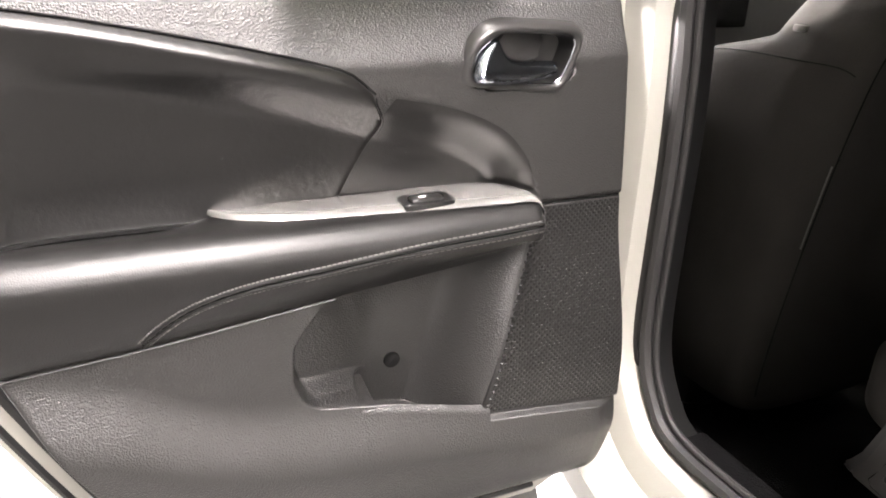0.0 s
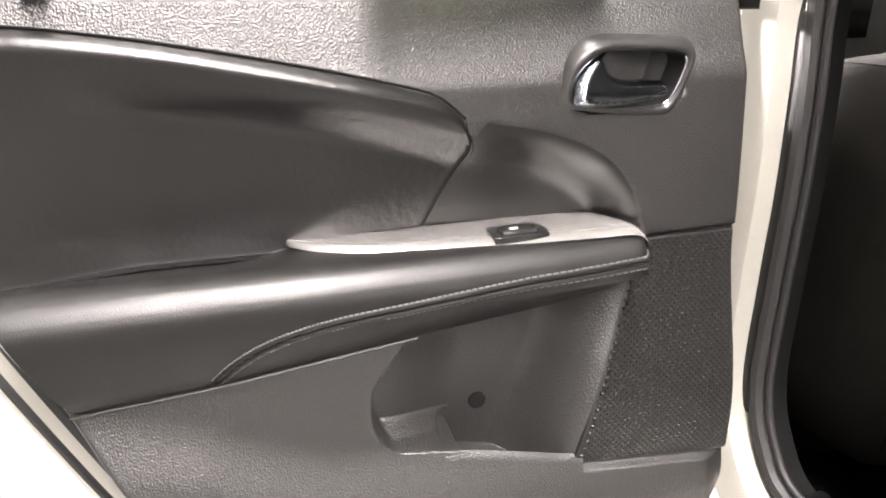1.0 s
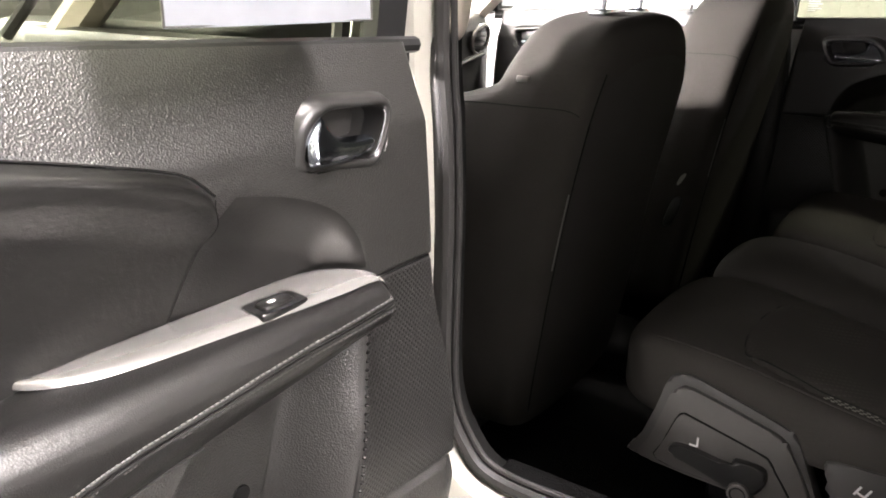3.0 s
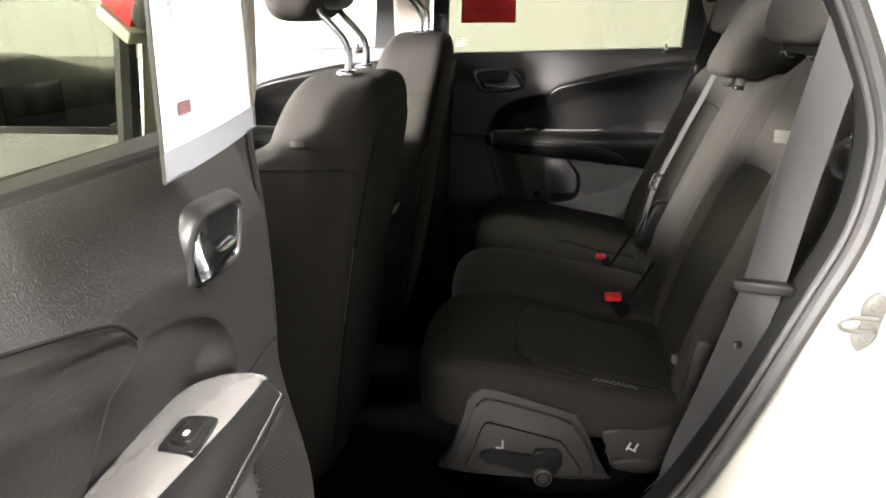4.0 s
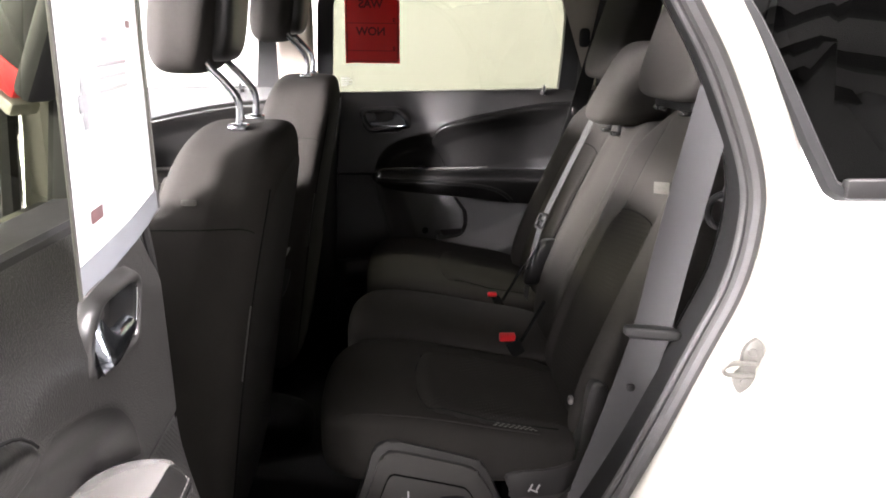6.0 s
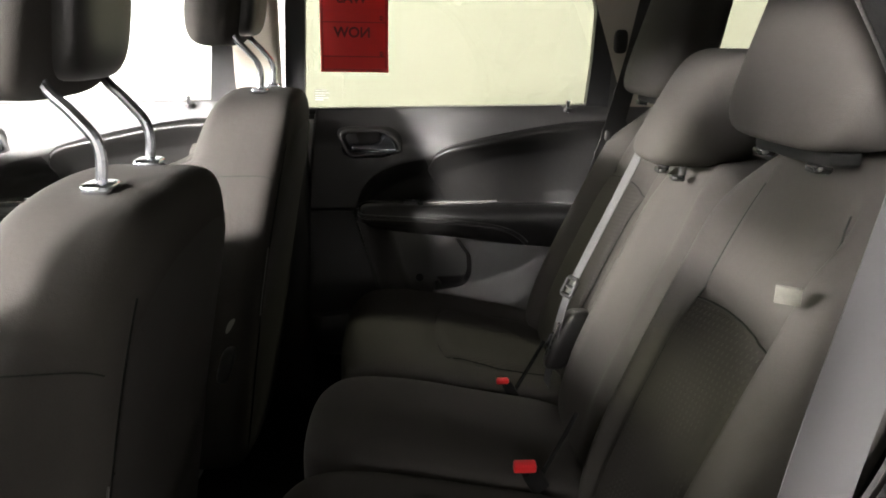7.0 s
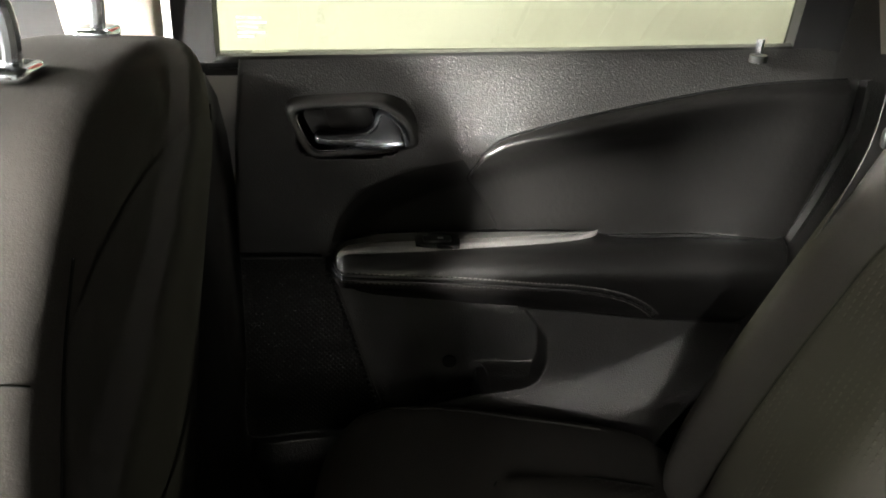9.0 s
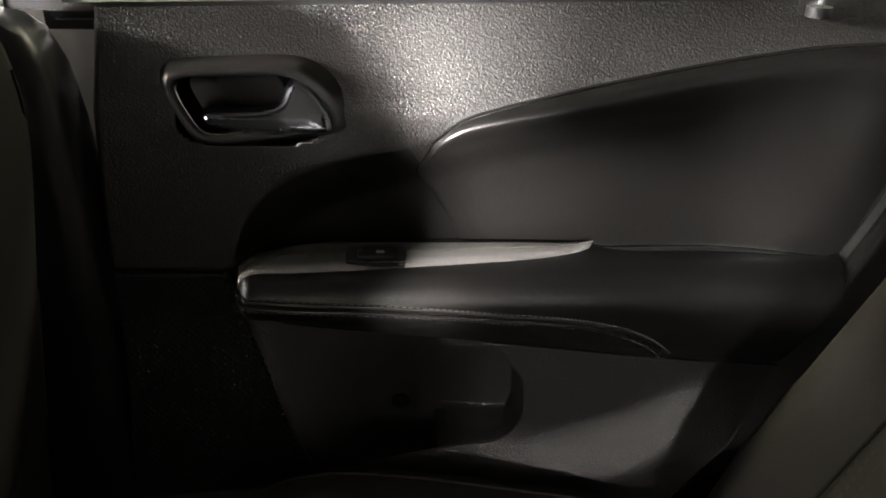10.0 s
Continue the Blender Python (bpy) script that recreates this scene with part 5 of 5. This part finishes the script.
part("inner_panel", prism([(p.x, p.y) for p in spline([(a, b, 0) for a, b in sh2], 3, True)], side, 0.018, 0.0235, 0.0015), GREY_PLASTIC, shroud)
part("seam", tube([side(p.x, p.y, 0.0212) for p in spline([(a, b, 0) for a, b in sh2], 3, True)], 0.0018, 6, True), SEAM, shroud)
grip = [(0.272, 0.583), (0.262, 0.591), (0.235, 0.592), (0.185, 0.586), (0.178, 0.597), (0.140, 0.597), (0.134, 0.580), (0.142, 0.556), (0.165, 0.545), (0.185, 0.553), (0.235, 0.567), (0.268, 0.574)]
part("lever", prism([(p.x, p.y) for p in spline([(a, b, 0) for a, b in grip], 3, True)], side, 0.022, 0.036, 0.005), PLASTIC_FINE, shroud, "black seat lever")
cyl = [(0.016 * math.cos(a), 0.016 * math.sin(a)) for a in [i * math.pi / 12 for i in range(24)]]
knob = part("knob", prism(cyl, lambda a, b, h: side(0.165 + a, 0.552 + b, h), 0.02, 0.044, 0.003), GREY_PLASTIC, shroud, "round lever pivot")
part("ring", tube([side(0.165 + 0.0105 * math.cos(a), 0.552 + 0.0105 * math.sin(a), 0.0442) for a in [i * math.pi / 12 for i in range(24)]], 0.0012, 6, True), SEAM, knob)


# ---------------------------------------------------------------- belts and buckles
def belts():
    b = thing("seat_belt", "grey webbing seat belt hanging beside the rear seat", "seat belt", (-0.66, -0.1, 0.6), "seat belts")
    part("webbing", band(spline([(-0.68, -0.225, 1.50), (-0.69, -0.171, 1.25), (-0.69, -0.135, 1.06), (-0.69, -0.113, 0.93), (-0.69, -0.075, 0.79), (-0.69, -0.035, 0.66), (-0.69, -0.02, 0.56)], 6), 0.052, 0.0016, (0.25, 0.96, 0)), WEBBING, b)
    tongue = part("belt_tongue", blob(12, 4, lambda a, c, d: (-0.697 + a * 0.010 + c * 0.010, -0.113 + c * 0.038, 0.938 + d * 0.009)), PLASTIC_FINE, b, "black belt tongue")
    part("belt_stop", blob(6, 3, lambda a, c, d: (-0.693 + a * 0.004, -0.09 + c * 0.006, 0.85 + d * 0.006)), PLASTIC_FINE, b)
    b2 = thing("seat_belt", "grey webbing seat belt beside the closed door", "seat belt", (0.6, -0.3, 1.0), "seat belts")
    part("webbing", band(spline([(0.655, -0.400, 1.50), (0.61, -0.357, 1.33), (0.555, -0.311, 1.20), (0.52, -0.280, 1.12), (0.53, -0.245, 1.0), (0.57, -0.21, 0.86), (0.60, -0.19, 0.72)], 6), 0.047, 0.0016, (-0.25, 0.95, 0)), WEBBING, b2)
    part("belt_stop", blob(6, 3, lambda a, c, d: (0.512 + a * 0.006, -0.276 + c * 0.008, 1.14 + d * 0.012)), PLASTIC_FINE, b2, "small black belt stop")
    b3 = thing("seat_belt", "grey centre seat belt lying down the backrest", "seat belt", (0.17, -0.1, 0.7), "seat belts")
    part("webbing", band(spline([(0.150, -0.340, 1.215), (0.147, -0.290, 1.232), (0.142, -0.254, 1.20), (0.132, -0.206, 1.10), (0.123, -0.159, 1.0), (0.120, -0.118, 0.905), (0.126, -0.100, 0.83), (0.138, -0.094, 0.77), (0.155, -0.09, 0.69)], 6), 0.027, 0.0016, (1.0, 0.22, 0)), WEBBING, b3)
    along, wide = Vector((0.03, 0.38, -0.92)).normalized(), Vector((0.9, 0.44, 0)).normalized()
    out = Vector((-0.44, 0.9, 0.35)).normalized() * 0.004
    for c, hw, hl in ((Vector((0.120, -0.118, 0.905)), 0.014, 0.017), (Vector((0.134, -0.096, 0.790)), 0.011, 0.013)):
        loop = [c + out + wide * (sx * hw) + along * (sy * hl) for sx, sy in ((-1, -0.8), (-0.8, -1), (0.8, -1), (1, -0.8), (1, 0.8), (0.8, 1), (-0.8, 1), (-1, 0.8))]
        tg = part("belt_tongue", tube(loop, 0.0045, 8, True), SASH, b3, "black belt adjuster frame")
        part("cross_bar", tube([c + out - wide * hw, c + out + wide * hw], 0.0032, 6), SASH, tg)
    part("tongue_plate", box((0.132, -0.092, 0.80), (0.022, 0.003, 0.07), 0.001, Euler((radians(18), 0, radians(-20))).to_matrix()), STEEL, b3, "steel tongue plate")
    for x, y, z, k in ((-0.199, 0.012, 0.722, 1.0), (0.135, 0.0, 0.702, 0.7)):
        bk = thing("belt_buckle", "black seat belt buckle with a red release button", "belt buckle", (x, y, z - 0.05), "belt buckles")
        turn = Euler((radians(-30), 0, radians(8))).to_matrix()
        part("housing", box((x, y - 0.016, z - 0.016), (0.020 * k, 0.030 * k, 0.040), 0.005, turn), SEAM, bk, "black housing")
        part("release_button", box((x - 0.004, y + 0.002, z + 0.008), (0.016 * k, 0.034 * k, 0.015 * k), 0.003, Euler((0, radians(-15), 0)).to_matrix()), RED, bk, "red release button")
        part("stalk", tube(spline([(x, y - 0.02, z - 0.02), (x + 0.02, y - 0.05, z + 0.02), (x + 0.045, y - 0.085, z + 0.07)], 6), 0.004, 6), SEAM, bk, "thin black strap")


belts()

# ---------------------------------------------------------------- door striker, papers, sign, lock box
st = thing("door_striker", "worn zinc door striker bolted to the painted pillar", "door striker", (-0.82, -0.20, 0.943))
up, out = Vector((0.02, -0.16, 0.985)).normalized(), Vector((-0.985, 0.16, 0.05)).normalized()
across = up.cross(out).normalized()
mid = Vector((-0.838, -0.186, 0.949))
lobes = [(0.002, 0.036), (0.011, 0.027), (0.012, 0.014), (0.008, 0.003), (0.010, -0.010), (0.008, -0.022), (-0.001, -0.035), (-0.010, -0.026), (-0.012, -0.014), (-0.007, -0.003), (-0.010, 0.012), (-0.008, 0.025)]
on_plate = lambda a, b, h: mid + across * (a * 1.1) + up * (b * 1.05) + out * h
plate = part("striker_plate", prism([(p.x, p.y) for p in spline([(a, b, 0) for a, b in lobes], 3, True)], on_plate, -0.004, 0.005, 0.0015), STEEL, st, "two-lobed steel plate")
for b in (0.019, -0.020):
    part("bolt", prism([(0.0052 * math.cos(k * math.pi / 8), 0.0052 * math.sin(k * math.pi / 8)) for k in range(16)], lambda a, c, h: on_plate(a, b + c, h), 0.004, 0.0075, 0.001), STEEL, plate, "round bolt head")
reach = Vector((-0.30, 0.94, 0.16)).normalized()
hook = [mid + out * 0.012 + up * b + reach * h for b, h in ((0.008, -0.006), (0.008, 0.026), (0.006, 0.038), (0.000, 0.044), (-0.006, 0.038), (-0.008, 0.024), (-0.008, -0.006))]
part("striker_loop", tube(spline(hook, 5), 0.0034, 8), STEEL, st, "bent steel loop")

sheetpaper = thing("window_sticker", "printed white price sheet in a clear sleeve on the open door", "paper", (-1.16, 0.44, 1.2))
pp = lambda a, b, h: Vector((mixf(-1.267, -1.046, a), mixf(0.43, 0.455, a) - h - 0.003 * math.sin(a * 3 + b * 5), 1.197 + b))
part("sleeve", sheet(10, 16, lambda s, t: pp(mixf(-0.03, 1.03, s), mixf(-0.0, 0.36, t), 0.0)), SLEEVE, sheetpaper, "clear plastic sleeve").visible_shadow = False
page = part("sheet", sheet(10, 16, lambda s, t: pp(s, mixf(0.018, 0.355, t), -0.001)), PAPER, sheetpaper, "printed white sheet")


part("sleeve_edge", sheet(10, 2, lambda s, t: pp(mixf(-0.03, 1.03, s), mixf(0.0, 0.018, t), -0.0005)), SLEEVE_GREY, sheetpaper, "grey lower margin of the sleeve")
rim = [pp(-0.03, 0.30, 0.0), pp(-0.03, 0.001, 0.0), pp(1.03, 0.001, 0.0), pp(1.03, 0.30, 0.0)]
part("sleeve_edge", tube(rim, 0.0012, 6), GREY_PLASTIC, sheetpaper, "grey sleeve edge")


def print_bar(a, b, w, h, mat):
    """A printed bar on the sheet: a, b its middle across and up, w, h its size in metres."""
    part("print_bar", sheet(2, 1, lambda s, t: pp(a + (s - 0.5) * w / 0.221, b + (t - 0.5) * h, -0.0004)), mat, page)


for a, b, w, h, mat in ((0.17, 0.040, 0.024, 0.008, INK_RED), (0.14, 0.165, 0.026, 0.008, INK_RED), (0.16, 0.285, 0.026, 0.010, INK), (0.5, 0.335, 0.05, 0.006, INK), (0.5, 0.322, 0.07, 0.004, INK),
                        (0.5, 0.310, 0.06, 0.004, INK), (0.55, 0.24, 0.020, 0.016, INK), (0.55, 0.24, 0.010, 0.036, INK), (0.16, 0.105, 0.022, 0.010, INK), (0.16, 0.105, 0.010, 0.030, INK),
                        (0.5, 0.125, 0.09, 0.0025, INK), (0.5, 0.117, 0.08, 0.0025, INK), (0.5, 0.109, 0.085, 0.0025, INK), (0.42, 0.14, 0.02, 0.003, INK), (0.8, 0.15, 0.018, 0.005, INK_RED), (0.85, 0.17, 0.016, 0.005, INK_RED)):
    print_bar(a, b, w, h, mat)

sign = thing("price_sign", "red paper price sign on the tinted window", "sign", (0.755, 0.31, 1.26))
part("card", box((0.752, 0.313, 1.262 + 0.14), (0.002, 0.168, 0.28), 0.0005), CARD_RED, sign, "red printed card")
mt = Matrix(((0, 0, -1, 0.7505), (1, 0, 0, 0.0), (0, 1, 0, 0.0), (0, 0, 0, 1)))
for word, y, z, size in (("WAS", 0.318, 1.438, 0.034), ("NOW", 0.318, 1.357, 0.034), ("$", 0.246, 1.390, 0.020), ("$", 0.246, 1.305, 0.020)):
    writing(word, size, INK_BLACK, Matrix.Translation((0, y, z)) @ mt, sign)
for z in (1.300, 1.382, 1.268):
    part("rule", box((0.7505, 0.313, z), (0.0008, 0.156, 0.0018), 0), INK_BLACK, sign)
for y in (0.235, 0.391):
    part("rule", box((0.7505, y, 1.40), (0.0008, 0.0018, 0.266), 0), INK_BLACK, sign)

# ---------------------------------------------------------------- small things
# key lock box hung outside the open door's window
lb = thing("key_lock_box", "black key lock box with a red band hung on the window", "lock box", (-0.99, 0.62, 1.29))
tilt = Matrix(((-0.463, 0.886, 0), (-0.886, -0.463, 0), (0, 0, 1))) @ Euler((0, radians(31), 0)).to_matrix()
lo = Vector((-0.897, 0.629, 1.264))
lock = lambda a, b, c: lo + tilt @ Vector((a, b, c))
part("body", box(lock(-0.018, 0, 0.17), (0.050, 0.030, 0.30), 0.006, tilt), SASH, lb, "black plastic body")
part("cover", box(lock(0.019, -0.004, 0.20), (0.025, 0.034, 0.34), 0.007, tilt), SASH, lb, "black side cover")
part("red_band", box(lock(-0.019, 0, 0.037), (0.053, 0.033, 0.031), 0.002, tilt), RED, lb, "red band")
part("foot", box(lock(-0.018, 0, 0.010), (0.058, 0.034, 0.015), 0.004, tilt), PALE, lb, "pale grey foot")
part("shackle", tube([lock(-0.018, 0, 0.32), lock(-0.018, 0, 0.36), lock(0.01, 0, 0.375), lock(0.03, 0, 0.36), lock(0.03, 0, 0.32)], 0.005, 8), CHROME, lb, "steel shackle")

# left seat: label, recliner cover, latch button, piping
part("fabric_label", box((-0.532, -0.169, 1.116), (0.024, 0.003, 0.020), 0.001, Euler((radians(-15), 0, radians(60))).to_matrix()), TAG, left_seat, "small white woven label")
rc = [(0.066, 0.628), (0.000, 0.634), (-0.040, 0.642), (-0.052, 0.655), (-0.060, 0.72), (-0.066, 0.775), (-0.075, 0.795), (-0.092, 0.792), (-0.099, 0.775), (-0.090, 0.70), (-0.082, 0.62), (-0.078, 0.56), (-0.02, 0.552), (0.045, 0.556), (0.056, 0.59)]
cover = part("recliner_cover", prism([(p.x, p.y) for p in spline([(a, b, 0) for a, b in rc], 4, True)], side, -0.03, 0.012, 0.006), DARK_PLATE, left_seat, "dark grey recliner cover")
flap = [(0.048, 0.572), (0.040, 0.583), (0.0, 0.585), (-0.030, 0.590), (-0.048, 0.606), (-0.068, 0.610), (-0.072, 0.590), (-0.050, 0.572), (0.0, 0.566)]
part("lever", prism([(p.x, p.y) for p in spline([(a, b, 0) for a, b in flap], 3, True)], side, 0.008, 0.024, 0.005), GREY_PLASTIC, cover, "grey folding lever")
for dy, dz, w, h in ((0.024, 0.602, 0.003, 0.016), (0.018, 0.596, 0.015, 0.003), (0.011, 0.602, 0.003, 0.013)):
    part("white_mark", box((xo - 0.0125, dy, dz), (0.0012, w, h), 0.0003, Euler((radians(25), 0, 0)).to_matrix()), WHITE_INK, cover)
for dy, dz, w, h in ((0.233, 0.602, 0.003, 0.016), (0.239, 0.595, 0.011, 0.003), (0.241, 0.589, 0.006, 0.003)):
    part("white_mark", box((xo - 0.0245, dy, dz), (0.0012, w, h), 0.0003), WHITE_INK, shroud)
part("latch_button", blob(6, 3, lambda a, b, c: (-0.530 + a * 0.006, -0.045 + b * 0.005, 0.748 + c * 0.008)), TAG, left_seat, "small pale button")

# rows of pale embroidery on the outer edge of the left cushion
bm = bmesh.new()
cush = SURFACE[-0.378]
for row in range(3):
    for k in range(9 - row):
        b0 = -0.22 - 0.042 * k - 0.012 * row
        p, q = [cush(*blob_point((-0.955 + 0.035 * row, bb, 1), 5.5)) + Vector((-0.0006, 0, 0.001)) for bb in (b0, b0 - 0.022)]
        tube([p, q], 0.0009, 4, bm=bm)
tagged(part("embroidery", bm, TAG, left_seat, "rows of pale embroidered dashes"), kind="stuff")

# pull loop and strap on the pillar beside the left seat
loop = thing("pull_loop", "black plastic pull loop on the pillar trim", "pull loop", (-0.66, -0.2, 1.1))
part("ring", tube([(-0.66, -0.212 + 0.020 * math.cos(a), 1.108 + 0.024 * math.sin(a)) for a in [i * math.pi / 10 for i in range(20)]], 0.005, 8, True), SEAM, loop)
part("strap", band(spline([(-0.665, -0.238, 1.22), (-0.665, -0.228, 1.16), (-0.662, -0.215, 1.12)], 5), 0.022, 0.004, (0.3, 0.95, 0)), PLASTIC_FINE, loop, "black strap")

# belt stalk beside the passenger seat
stalk = thing("belt_stalk", "grey belt stalk on the inner side of the passenger seat", "belt stalk", (0.18, 0.54, 0.7))
part("stalk", blob(8, 3, lambda a, b, c: (0.165 + a * 0.012, 0.535 + b * 0.014 - c * 0.012, 0.735 + c * 0.04)), PLASTIC_FINE, stalk)
part("cap", blob(8, 3, lambda a, b, c: (0.168 + a * 0.011, 0.528 + b * 0.012 - c * 0.014, 0.812 + c * 0.028)), PALE, stalk, "grey plastic cap")

# outside mirror beyond the passenger window
mir = thing("side_mirror", "dark outside mirror beyond the passenger window", "mirror", (0.90, 1.50, 1.15))
part("housing", blob(10, 3.5, lambda a, b, c: (0.95 + a * 0.10, 1.52 + b * 0.05, 1.235 + c * 0.075)), PLASTIC_FINE, mir, "black mirror housing")
part("arm", box((0.86, 1.52, 1.17), (0.10, 0.05, 0.04), 0.01), PLASTIC_FINE, mir)
part("mirror_glass", box((0.95, 1.467, 1.235), (0.16, 0.004, 0.11), 0.002), CHROME, mir, "mirror glass")

# dark filler added low between the centre and the far backrest, for shade
part("gap_shade", blob(10, 4, lambda a, b, c: (0.135 + a * 0.020, -0.118 + b * 0.026 - c * 0.022, 0.795 + c * 0.060)), PLASTIC_FINE, mid_seat, "dark filler standing for the shade between the backrests")
